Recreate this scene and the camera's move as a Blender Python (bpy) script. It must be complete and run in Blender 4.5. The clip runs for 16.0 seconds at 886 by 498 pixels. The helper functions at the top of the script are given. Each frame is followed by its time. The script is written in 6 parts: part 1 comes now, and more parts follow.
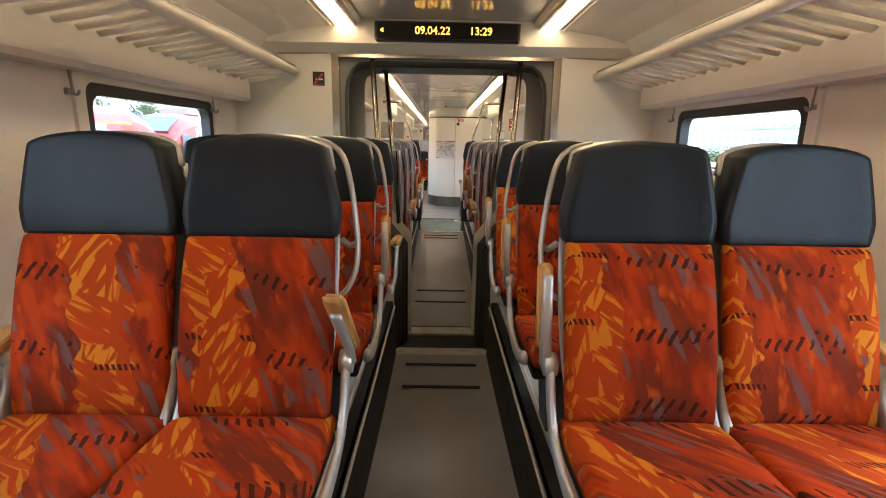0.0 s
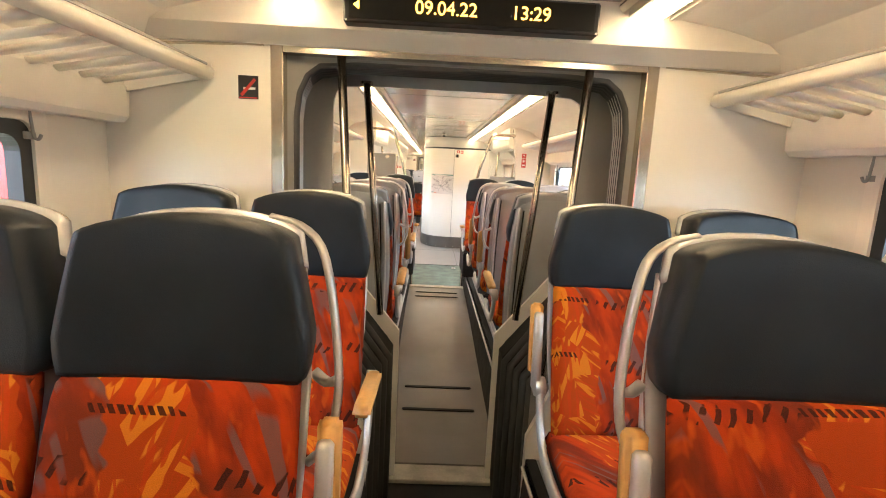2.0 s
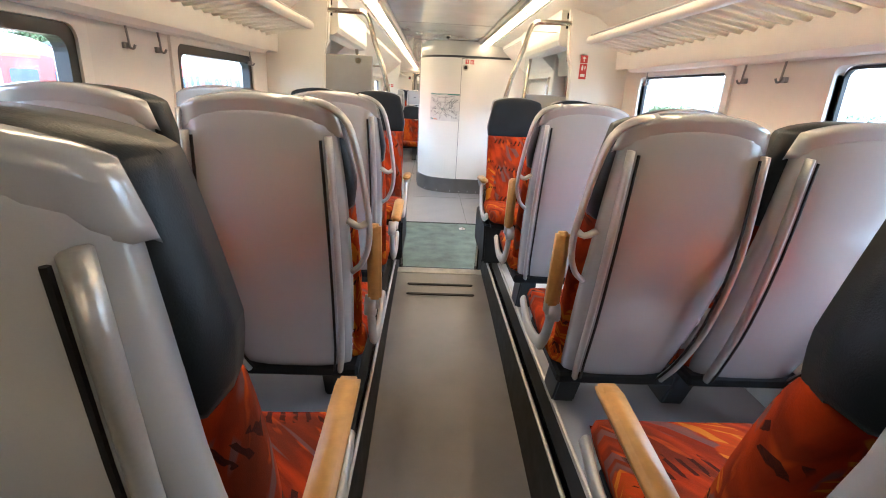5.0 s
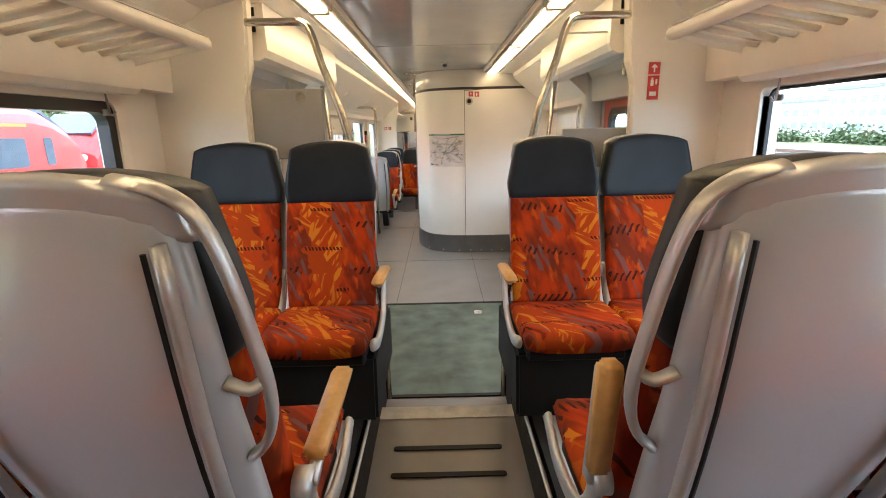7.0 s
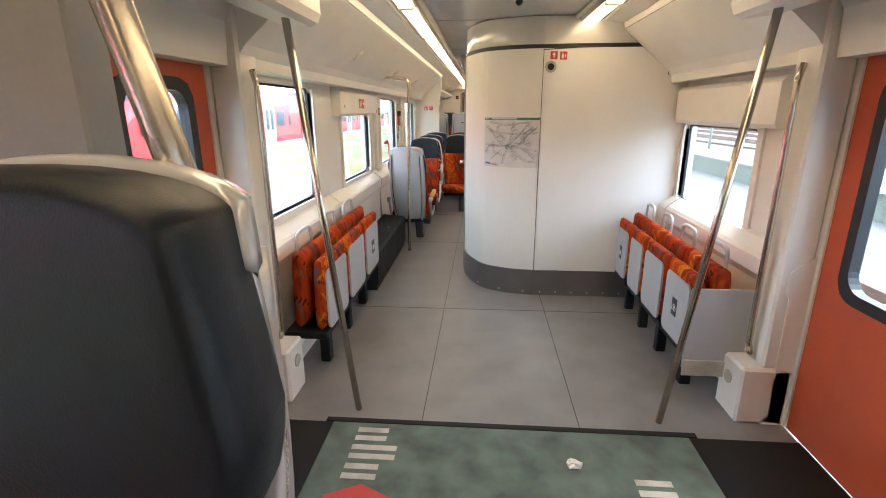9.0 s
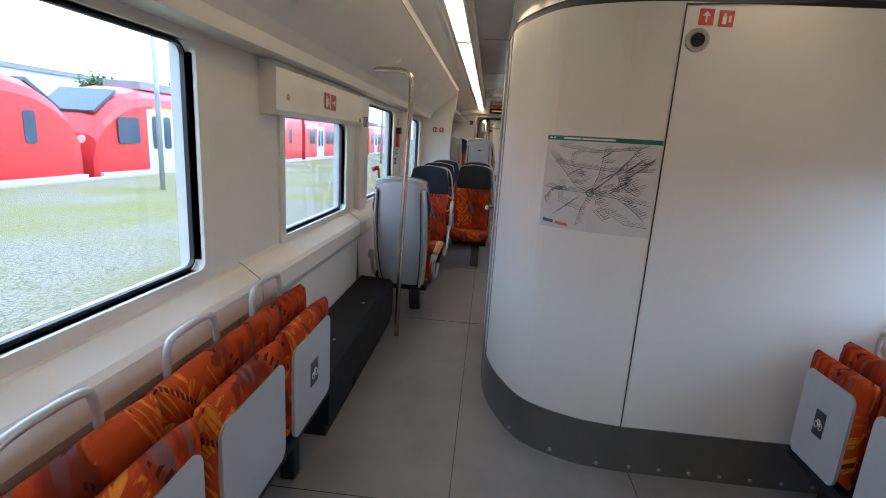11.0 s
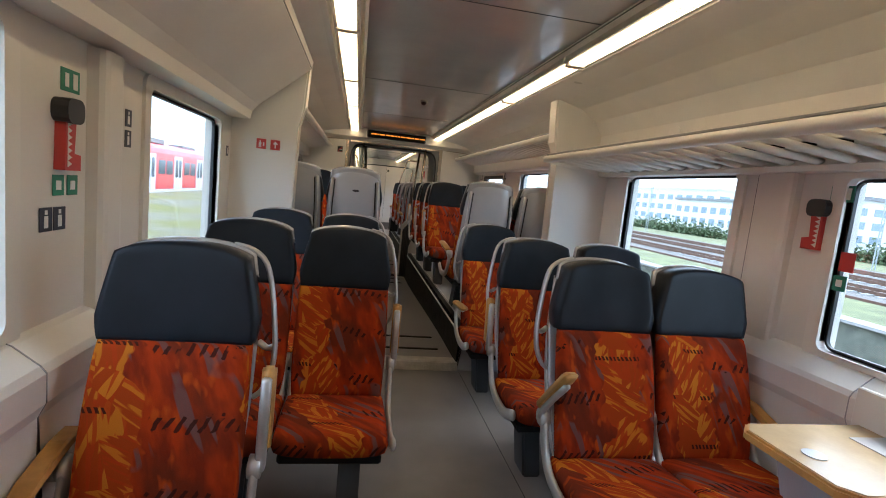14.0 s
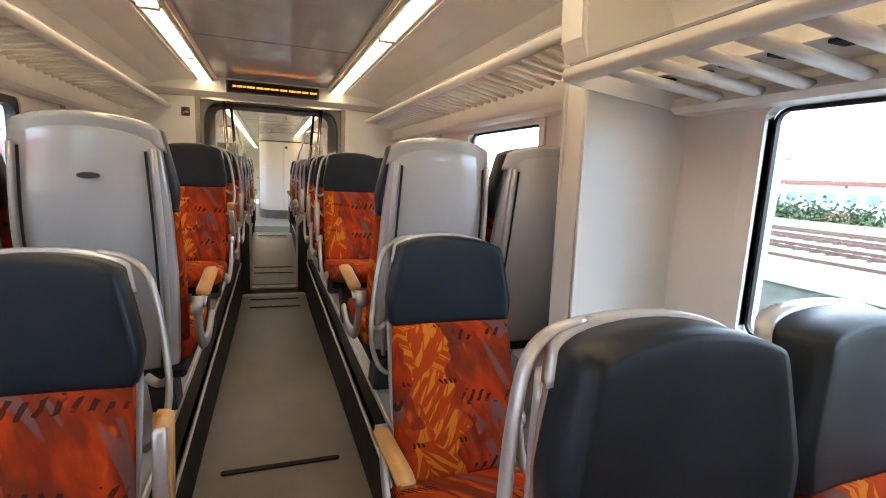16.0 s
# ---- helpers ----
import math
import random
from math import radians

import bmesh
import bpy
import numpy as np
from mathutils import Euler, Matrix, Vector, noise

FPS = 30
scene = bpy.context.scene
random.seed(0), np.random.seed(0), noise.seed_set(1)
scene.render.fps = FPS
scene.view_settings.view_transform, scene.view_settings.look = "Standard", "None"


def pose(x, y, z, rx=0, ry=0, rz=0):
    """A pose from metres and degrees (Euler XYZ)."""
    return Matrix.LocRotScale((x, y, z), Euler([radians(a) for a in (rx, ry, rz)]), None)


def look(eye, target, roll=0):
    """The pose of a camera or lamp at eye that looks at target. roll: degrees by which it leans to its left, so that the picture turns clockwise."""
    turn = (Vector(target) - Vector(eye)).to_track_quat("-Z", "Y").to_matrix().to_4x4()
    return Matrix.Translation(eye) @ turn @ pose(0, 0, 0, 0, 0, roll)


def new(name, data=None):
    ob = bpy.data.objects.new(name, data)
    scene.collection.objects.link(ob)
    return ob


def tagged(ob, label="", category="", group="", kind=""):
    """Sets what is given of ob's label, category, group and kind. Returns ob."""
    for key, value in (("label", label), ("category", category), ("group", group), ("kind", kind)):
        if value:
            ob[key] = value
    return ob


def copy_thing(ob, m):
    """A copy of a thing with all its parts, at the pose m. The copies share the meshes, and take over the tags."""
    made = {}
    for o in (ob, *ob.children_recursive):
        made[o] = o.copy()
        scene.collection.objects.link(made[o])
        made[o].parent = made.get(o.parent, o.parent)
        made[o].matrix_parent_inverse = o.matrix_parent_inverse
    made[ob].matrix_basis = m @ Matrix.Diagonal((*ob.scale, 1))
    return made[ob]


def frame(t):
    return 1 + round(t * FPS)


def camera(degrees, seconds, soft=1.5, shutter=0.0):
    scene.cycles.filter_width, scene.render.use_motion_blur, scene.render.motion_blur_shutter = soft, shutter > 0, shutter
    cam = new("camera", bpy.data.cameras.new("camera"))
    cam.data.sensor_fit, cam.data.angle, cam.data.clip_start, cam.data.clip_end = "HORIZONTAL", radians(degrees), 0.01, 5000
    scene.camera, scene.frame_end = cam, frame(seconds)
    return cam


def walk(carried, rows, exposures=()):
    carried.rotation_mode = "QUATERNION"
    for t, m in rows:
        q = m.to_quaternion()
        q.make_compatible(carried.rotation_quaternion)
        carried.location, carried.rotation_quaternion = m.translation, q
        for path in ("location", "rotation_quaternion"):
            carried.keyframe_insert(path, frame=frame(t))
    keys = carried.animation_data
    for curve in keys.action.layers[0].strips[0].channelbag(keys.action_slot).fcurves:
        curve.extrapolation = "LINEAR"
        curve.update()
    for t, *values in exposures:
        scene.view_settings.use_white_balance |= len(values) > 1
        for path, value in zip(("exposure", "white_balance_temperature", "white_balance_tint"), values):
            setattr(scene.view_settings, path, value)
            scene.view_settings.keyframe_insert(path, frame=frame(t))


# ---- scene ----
cam = camera(85.0, 16.0, 1.0)
# seconds, eye, yaw, pitch, lean to the right
PATH = [
    (0, (-0.034, 1.145, 1.454), -0.58, -12.62, -1.11),
    (0.5, (-0.090, 1.513, 1.456), -1.66, -11.91, -1.88),
    (1, (-0.117, 1.813, 1.539), -4.37, -13.34, -2.67),
    (1.5, (-0.095, 2.115, 1.548), -2.89, -11.71, -0.80),
    (2, (-0.112, 2.503, 1.563), -1.68, -9.45, -2.89),
    (2.5, (-0.106, 2.823, 1.535), -0.67, -10.55, -9.66),
    (3, (-0.046, 3.288, 1.534), 1.93, -12.68, -1.95),
    (3.2, (-0.043, 3.464, 1.521), 2.30, -12.58, -0.90),
    (5.3, (-0.136, 4.866, 1.487), -2.68, -18.43, -2.90),
    (5.5, (-0.139, 4.950, 1.486), -2.32, -18.28, -2.23),
    (6, (-0.040, 5.335, 1.514), -1.42, -17.25, -0.41),
    (6.5, (-0.025, 5.782, 1.512), 0.08, -13.96, 1.55),
    (7, (-0.011, 6.194, 1.506), -0.23, -13.92, 1.25),
    (7.5, (-0.020, 6.652, 1.512), -0.09, -14.66, 0.40),
    (8, (-0.080, 7.205, 1.471), 1.08, -16.02, -1.62),
    (8.5, (-0.103, 7.680, 1.483), 3.42, -15.36, -0.66),
    (8.7, (-0.117, 7.887, 1.512), 4.52, -16.22, 0.46),
    (10.8, (-0.328, 9.854, 1.372), 6.25, -11.73, -3.90),
    (11, (-0.370, 10.090, 1.398), 4.66, -12.60, -3.60),
    (11.5, (-0.486, 10.692, 1.369), 1.62, -12.56, -2.69),
    (12, (-0.528, 11.331, 1.375), 1.80, -12.84, -1.59),
    (12.5, (-0.651, 12.107, 1.359), 1.07, -10.07, -2.31),
    (13, (-0.595, 12.683, 1.353), -1.05, -6.02, -3.72),
    (13.5, (-0.552, 13.197, 1.363), -4.14, -5.41, -6.68),
    (14, (-0.502, 13.689, 1.350), -10.52, -6.72, -5.89),
    (14.5, (-0.473, 14.130, 1.315), -16.34, -9.83, -2.43),
    (15, (-0.396, 14.586, 1.315), -20.46, -12.37, 0.45),
    (15.5, (-0.148, 15.161, 1.315), -22.90, -12.26, 0.45),
    (16, (-0.045, 15.770, 1.341), -19.93, -8.77, -2.84),
]
# the film camera opens up in the dim seating bays and closes down beside the bright windows
EXPOSURES = [(0.0, 0.92, 6050, 10), (0.5, 1.45, 6200, 10), (1.0, 2.32, 6350, 10), (1.5, 2.15, 6200, 10), (2.5, 1.72, 6250, 10), (3.0, 1.7, 6150, 10), (5.5, 1.65, 5400, 10), (6.0, 1.4, 5700, 10), (6.5, 1.3, 6000, 10),
             (7.0, 1.0, 6150, 10), (7.5, 0.98, 6250, 10), (8.0, 0.92, 6250, 10), (8.5, 1.08, 6100, 10), (11.0, 0.0, 5200, 10), (12.0, 0.15, 5300, 10), (13.0, -0.2, 5550, 10), (13.5, -0.1, 5550, 10), (14.5, 0.38, 5700, 10), (15.0, 0.72, 5550, 10), (16.0, 0.95, 5750, 10)]


def aim(eye, yaw, pitch, lean):
    a, b = radians(yaw), radians(pitch)
    way = Vector((-math.sin(a) * math.cos(b), math.cos(a) * math.cos(b), math.sin(b)))
    return look(eye, Vector(eye) + way, -lean)


walk(cam, [(t, aim(e, yaw, pitch, lean)) for t, e, yaw, pitch, lean in PATH], EXPOSURES)

# ---------------------------------------------------------------- light
CAR = 16.85                      # length of one car from bulkhead to bulkhead
sky = bpy.data.worlds.new("sky")
scene.world = sky
sky.use_nodes = True
wn, wl = sky.node_tree.nodes, sky.node_tree.links
wsky = wn.new("ShaderNodeTexSky")
wsky.sky_type, wsky.sun_disc = "NISHITA", False
wsky.sun_elevation, wsky.sun_rotation = radians(48), radians(65)
wsky.air_density, wsky.dust_density, wsky.ozone_density = 1.0, 3.0, 0.6
wmix = wn.new("ShaderNodeMixRGB")
wmix.inputs[0].default_value = 0.72
wmix.inputs[2].default_value = (8.5, 9.6, 11.0, 1)
wl.new(wsky.outputs[0], wmix.inputs[1])
wl.new(wmix.outputs[0], wn["Background"].inputs[0])
wn["Background"].inputs[1].default_value = 0.48
sun_data = bpy.data.lights.new("sun", "SUN")
sun_data.energy, sun_data.angle, sun_data.color = 1.8, radians(20), (1.0, 0.96, 0.9)
sun = new("sun", sun_data)
sun.matrix_world = look((30, 14, 40), (0, 0, 0))
LAMP = 7.4                        # strength of the ceiling diffusers


# ---------------------------------------------------------------- materials
def material(name, colour, rough=0.5, metal=0.0, vary=0.08, scale=6.0, bump=0.0, bscale=120.0, coat=0.0, spec=0.5, dirt=0.0):
    m = bpy.data.materials.new(name)
    m.use_nodes = True
    n, l = m.node_tree.nodes, m.node_tree.links
    b = n["Principled BSDF"]
    b.inputs["Roughness"].default_value, b.inputs["Metallic"].default_value = rough, metal
    b.inputs["Coat Weight"].default_value, b.inputs["Specular IOR Level"].default_value = coat, spec
    tc = n.new("ShaderNodeTexCoord")
    a = n.new("ShaderNodeTexNoise")
    a.inputs["Scale"].default_value, a.inputs["Detail"].default_value = scale, 6
    f = n.new("ShaderNodeTexNoise")
    f.inputs["Scale"].default_value, f.inputs["Detail"].default_value = bscale, 3
    l.new(tc.outputs["Object"], a.inputs["Vector"])
    l.new(tc.outputs["Object"], f.inputs["Vector"])
    mixf = n.new("ShaderNodeMath")
    mixf.operation = "MULTIPLY_ADD"
    mixf.inputs[1].default_value = 0.3
    l.new(f.outputs[0], mixf.inputs[0])
    l.new(a.outputs[0], mixf.inputs[2])
    r = n.new("ShaderNodeValToRGB")
    lo, hi = [max(0, c * (1 - vary * 2 - dirt)) for c in colour], [min(1, c * (1 + vary)) for c in colour]
    r.color_ramp.elements[0].position, r.color_ramp.elements[1].position = 0.42, 0.82
    r.color_ramp.elements[0].color, r.color_ramp.elements[1].color = (*lo, 1), (*hi, 1)
    l.new(mixf.outputs[0], r.inputs[0])
    l.new(r.outputs[0], b.inputs["Base Color"])
    rr = n.new("ShaderNodeMapRange")
    rr.inputs[3].default_value, rr.inputs[4].default_value = max(0.02, rough * 0.8), min(1, rough * 1.25)
    l.new(a.outputs[0], rr.inputs[0])
    l.new(rr.outputs[0], b.inputs["Roughness"])
    if bump:
        bp = n.new("ShaderNodeBump")
        bp.inputs["Strength"].default_value, bp.inputs["Distance"].default_value = bump, 0.002
        l.new(f.outputs[0], bp.inputs["Height"])
        l.new(bp.outputs[0], b.inputs["Normal"])
    return m


def glowing(name, colour, strength):
    m = bpy.data.materials.new(name)
    m.use_nodes = True
    b = m.node_tree.nodes["Principled BSDF"]
    b.inputs["Base Color"].default_value = (*colour, 1)
    b.inputs["Emission Color"].default_value = (*colour, 1)
    b.inputs["Emission Strength"].default_value = strength
    return m


def clear_glass(name, tint=(0.93, 0.96, 0.96), alpha=0.12):
    m = bpy.data.materials.new(name)
    m.use_nodes = True
    n, l = m.node_tree.nodes, m.node_tree.links
    out = n["Material Output"]
    n.remove(n["Principled BSDF"])
    t = n.new("ShaderNodeBsdfTransparent")
    t.inputs[0].default_value = (*tint, 1)
    g = n.new("ShaderNodeBsdfGlossy")
    g.inputs["Roughness"].default_value = 0.02
    lw = n.new("ShaderNodeLayerWeight")
    lw.inputs[0].default_value = 0.5
    pw = n.new("ShaderNodeMath")
    pw.operation = "POWER"
    pw.inputs[1].default_value = 4.0
    l.new(lw.outputs["Facing"], pw.inputs[0])
    fr = n.new("ShaderNodeMath")
    fr.operation = "MULTIPLY_ADD"
    fr.inputs[1].default_value, fr.inputs[2].default_value = 0.5, 0.03
    l.new(pw.outputs[0], fr.inputs[0])
    mx = n.new("ShaderNodeMixShader")
    l.new(fr.outputs[0], mx.inputs[0])
    l.new(t.outputs[0], mx.inputs[1])
    l.new(g.outputs[0], mx.inputs[2])
    l.new(mx.outputs[0], out.inputs[0])
    return m


def cloth_material():
    """Orange and red moquette with yellow hatched patches, maroon clouds, grey streaks and dark strokes."""
    m = bpy.data.materials.new("moquette")
    m.use_nodes = True
    n, l = m.node_tree.nodes, m.node_tree.links
    b = n["Principled BSDF"]
    b.inputs["Roughness"].default_value = 0.95
    b.inputs["Specular IOR Level"].default_value = 0.06
    b.inputs["Sheen Weight"].default_value = 0.0
    tc, oi = n.new("ShaderNodeTexCoord"), n.new("ShaderNodeObjectInfo")
    sp = n.new("ShaderNodeSeparateXYZ")
    l.new(tc.outputs["Object"], sp.inputs[0])

    def math_node(op, a, c=None, d=None):
        q = n.new("ShaderNodeMath")
        q.operation = op
        for i, v in enumerate((a, c, d)):
            if v is None:
                continue
            if isinstance(v, (int, float)):
                q.inputs[i].default_value = v
            else:
                l.new(v, q.inputs[i])
        return q.outputs[0]

    v = math_node("ADD", sp.outputs[2], sp.outputs[1])
    v = math_node("MULTIPLY_ADD", oi.outputs["Random"], 3.7, v)
    cv = n.new("ShaderNodeCombineXYZ")
    l.new(math_node("ADD", sp.outputs[0], sp.outputs[1]), cv.inputs[0])
    l.new(v, cv.inputs[1])
    uv = cv.outputs[0]

    def mapped(rot, sx, sy):
        q = n.new("ShaderNodeMapping")
        q.vector_type = "TEXTURE"
        q.inputs["Rotation"].default_value = (0, 0, radians(rot))
        q.inputs["Scale"].default_value = (1 / sx, 1 / sy, 1)
        l.new(uv, q.inputs[0])
        return q.outputs[0]

    def noise_at(vec, scale, detail=2.0):
        q = n.new("ShaderNodeTexNoise")
        q.inputs["Scale"].default_value, q.inputs["Detail"].default_value = scale, detail
        l.new(vec, q.inputs["Vector"])
        return q.outputs[0]

    def over(t, lo, hi):
        q = n.new("ShaderNodeMapRange")
        q.inputs[1].default_value, q.inputs[2].default_value = lo, hi
        l.new(t, q.inputs[0])
        return q.outputs[0]

    def mix(fac, a, c):
        q = n.new("ShaderNodeMixRGB")
        if isinstance(fac, (int, float)):
            q.inputs[0].default_value = fac
        else:
            l.new(fac, q.inputs[0])
        for i, s in ((1, a), (2, c)):
            if isinstance(s, tuple):
                q.inputs[i].default_value = (*s, 1)
            else:
                l.new(s, q.inputs[i])
        return q.outputs[0]

    def cells(vec, scale, rand=1.0):
        q = n.new("ShaderNodeTexVoronoi")
        q.inputs["Scale"].default_value, q.inputs["Randomness"].default_value = scale, rand
        l.new(vec, q.inputs["Vector"])
        s = n.new("ShaderNodeSeparateColor")
        l.new(q.outputs["Color"], s.inputs[0])
        return s.outputs[0], s.outputs[1], s.outputs[2]

    # the weave runs in columns: streaky red and maroon, then hatched yellow
    uu = math_node("MULTIPLY_ADD", oi.outputs["Random"], 0.44, math_node("ADD", sp.outputs[0], math_node("MULTIPLY", sp.outputs[1], 0.6)))
    column = math_node("PINGPONG", uu, 0.22)
    wob = math_node("MULTIPLY_ADD", noise_at(uv, 9, 2), 0.17, column)
    yellow = over(wob, 0.226, 0.232)
    base = mix(over(noise_at(mapped(0, 1, 0.28), 19, 3), 0.40, 0.62), (0.40, 0.042, 0.007), (0.19, 0.022, 0.009))
    base = mix(math_node("MULTIPLY", over(noise_at(mapped(4, 1, 0.5), 6, 3), 0.47, 0.60), 0.8), base, (0.105, 0.024, 0.013))
    base = mix(over(noise_at(mapped(-5, 1, 0.35), 24, 2), 0.58, 0.68), base, (0.45, 0.068, 0.008))
    streak = noise_at(mapped(7, 1, 0.10), 30, 0.5)
    zone = over(noise_at(uv, 6.5, 1), 0.47, 0.52)
    base = mix(math_node("MULTIPLY", math_node("MULTIPLY", over(streak, 0.565, 0.60), zone), 0.8), base, (0.13, 0.080, 0.075))
    base = mix(yellow, base, (0.36, 0.050, 0.008))
    pa, pb, pc = cells(mapped(20, 1, 0.8), 9.0)
    for rot, lo, hi, colour, sc in ((52, 0.0, 0.32, (0.58, 0.185, 0.014), 26), (-42, 0.32, 0.62, (0.55, 0.165, 0.012), 24), (70, 0.62, 0.86, (0.53, 0.17, 0.014), 22)):
        inside = math_node("SUBTRACT", 1.0, over(pa, hi, hi + 0.002))
        if lo:
            inside = math_node("MULTIPLY", over(pa, lo, lo + 0.002), inside)
        inside = math_node("MULTIPLY", inside, yellow)
        brush = noise_at(mapped(rot, 0.14, 1.0), sc * 1.5, 1.0)
        base = mix(math_node("MULTIPLY", over(brush, 0.515, 0.545), inside), base, colour)
        thin = noise_at(mapped(rot + 14, 0.09, 1.0), sc * 3.0, 0.5)
        base = mix(math_node("MULTIPLY", math_node("MULTIPLY", over(thin, 0.565, 0.59), inside), 0.85), base, (0.42, 0.045, 0.008))
    # groups of slanting black pen strokes in the red columns
    rowv = math_node("FRACT", math_node("MULTIPLY_ADD", noise_at(uv, 5, 1), 0.30, math_node("MULTIPLY", v, 3.9)))
    lift = math_node("MULTIPLY_ADD", noise_at(uv, 55, 0), 0.16, rowv)
    inrow = math_node("MULTIPLY", over(lift, 0.13, 0.14), math_node("SUBTRACT", 1.0, over(lift, 0.31, 0.32)))
    pen_w = n.new("ShaderNodeTexWave")
    pen_w.inputs["Scale"].default_value, pen_w.inputs["Distortion"].default_value, pen_w.inputs["Detail Scale"].default_value = 12.0, 1.6, 1.6
    l.new(mapped(-32, 1, 1), pen_w.inputs["Vector"])
    gaps = over(noise_at(uv, 15, 1), 0.42, 0.46)
    pen = math_node("MULTIPLY", math_node("MULTIPLY", math_node("MULTIPLY", over(pen_w.outputs[1], 0.62, 0.70), inrow), math_node("SUBTRACT", 1.0, over(wob, 0.190, 0.20))), gaps)
    base = mix(math_node("MULTIPLY", pen, 0.93), base, (0.026, 0.012, 0.011))
    # rows of short black ticks in the yellow columns
    tickv = math_node("FRACT", math_node("MULTIPLY_ADD", v, 4.3, 0.37))
    tickrow = math_node("MULTIPLY", over(tickv, 0.10, 0.105), math_node("SUBTRACT", 1.0, over(tickv, 0.185, 0.19)))
    tick_w = n.new("ShaderNodeTexWave")
    tick_w.inputs["Scale"].default_value, tick_w.inputs["Distortion"].default_value, tick_w.inputs["Detail Scale"].default_value = 19.0, 2.0, 3.0
    l.new(mapped(8, 1, 0.3), tick_w.inputs["Vector"])
    tick = math_node("MULTIPLY", math_node("MULTIPLY", over(tick_w.outputs[1], 0.36, 0.44), tickrow), math_node("MULTIPLY", over(column, 0.125, 0.128), over(noise_at(uv, 8.5, 0), 0.46, 0.47)))
    base = mix(math_node("MULTIPLY", tick, 0.93), base, (0.026, 0.012, 0.011))
    fuzz = noise_at(uv, 420, 2)
    base = mix(math_node("MULTIPLY", over(fuzz, 0.35, 0.75), 0.25), base, (0.25, 0.035, 0.01))
    l.new(base, b.inputs["Base Color"])
    bp = n.new("ShaderNodeBump")
    bp.inputs["Strength"].default_value, bp.inputs["Distance"].default_value = 0.35, 0.002
    l.new(fuzz, bp.inputs["Height"])
    l.new(bp.outputs[0], b.inputs["Normal"])
    return m


M_CLOTH = cloth_material()
M_LEATHER = material("dark_leatherette", (0.0095, 0.0145, 0.021), 0.38, vary=0.15, scale=9, bump=0.25, bscale=420, spec=0.27)
M_SHELL = material("grey_shell", (0.50, 0.515, 0.535), 0.20, metal=0.12, vary=0.02, scale=1.5, bump=0.03, bscale=420, coat=0.5)
M_ALU = material("cast_aluminium", (0.52, 0.52, 0.51), 0.34, metal=0.55, vary=0.06, scale=8, bump=0.1, bscale=240)
M_STEEL = material("brushed_steel", (0.58, 0.53, 0.45), 0.20, metal=1.0, vary=0.08, scale=5, bump=0.08, bscale=500)
M_BLACK = material("black_rubber", (0.009, 0.0095, 0.010), 0.6, spec=0.3, vary=0.2, scale=12, bump=0.2, bscale=200)
M_BOX = material("slate_panel", (0.011, 0.013, 0.016), 0.6, spec=0.22, vary=0.12, scale=5, bump=0.2, bscale=320)
M_LEG = material("slate_leg", (0.050, 0.058, 0.068), 0.45, spec=0.4, vary=0.12, scale=7, bump=0.15, bscale=300)
M_WOOD = material("beech_armrest", (0.56, 0.30, 0.085), 0.45, vary=0.14, scale=7, bump=0.15, bscale=60)
M_WALL = material("ivory_panel", (0.74, 0.715, 0.66), 0.33, vary=0.015, scale=2.5, bump=0.04, bscale=160, coat=0.1)
M_WALL2 = material("ivory_cover", (0.76, 0.735, 0.68), 0.30, vary=0.03, scale=3.5, bump=0.04, bscale=180, coat=0.1)
M_CEIL = material("lacquered_ceiling", (0.50, 0.49, 0.47), 0.16, vary=0.04, scale=3, coat=0.3)
M_FLOOR = material("grey_vinyl", (0.215, 0.207, 0.204), 0.42, vary=0.07, scale=4, bump=0.12, bscale=260, dirt=0.05)
M_PLAT = material("light_vinyl", (0.36, 0.36, 0.365), 0.45, vary=0.06, scale=4, bump=0.12, bscale=260, dirt=0.04)
M_AISLE = material("taupe_vinyl", (0.225, 0.208, 0.192), 0.36, vary=0.07, scale=3, bump=0.12, bscale=240, dirt=0.05)
M_MAT = material("green_entrance_mat", (0.115, 0.150, 0.122), 0.85, vary=0.2, scale=7, bump=0.6, bscale=500, dirt=0.1)
M_NOSE = material("pale_nosing", (0.50, 0.47, 0.40), 0.5, vary=0.12, scale=9, dirt=0.1)
M_FRAME = material("window_gasket", (0.020, 0.022, 0.026), 0.4, vary=0.1)
M_GLASS = clear_glass("window_glass")
M_RED = material("sign_red", (0.52, 0.045, 0.04), 0.45, vary=0.06)
M_GREEN = material("sign_green", (0.03, 0.22, 0.14), 0.45, vary=0.06)
M_NAVY = material("sign_navy", (0.035, 0.04, 0.065), 0.45, vary=0.06)
M_WHITE = material("sign_white", (0.78, 0.77, 0.75), 0.5, vary=0.03)
M_PAPER = material("map_paper", (0.62, 0.60, 0.58), 0.6, vary=0.04, scale=14)
M_GREY = material("grey_laminate", (0.30, 0.30, 0.30), 0.4, vary=0.05)
M_DOORRED = material("door_orange", (0.50, 0.085, 0.03), 0.4, vary=0.06)
M_LAMP = glowing("lamp_diffuser", (1.0, 0.71, 0.38), LAMP)
M_LED = glowing("amber_led", (1.0, 0.50, 0.06), 2.2)
M_LEDR = glowing("orange_led", (1.0, 0.30, 0.03), 1.1)
M_LOUVRE = material("louvre_white", (0.7, 0.68, 0.62), 0.5, vary=0.03)
M_SKIRT = material("dark_brushed_steel", (0.22, 0.22, 0.215), 0.32, metal=0.75, vary=0.1, scale=3, bump=0.1, bscale=300)
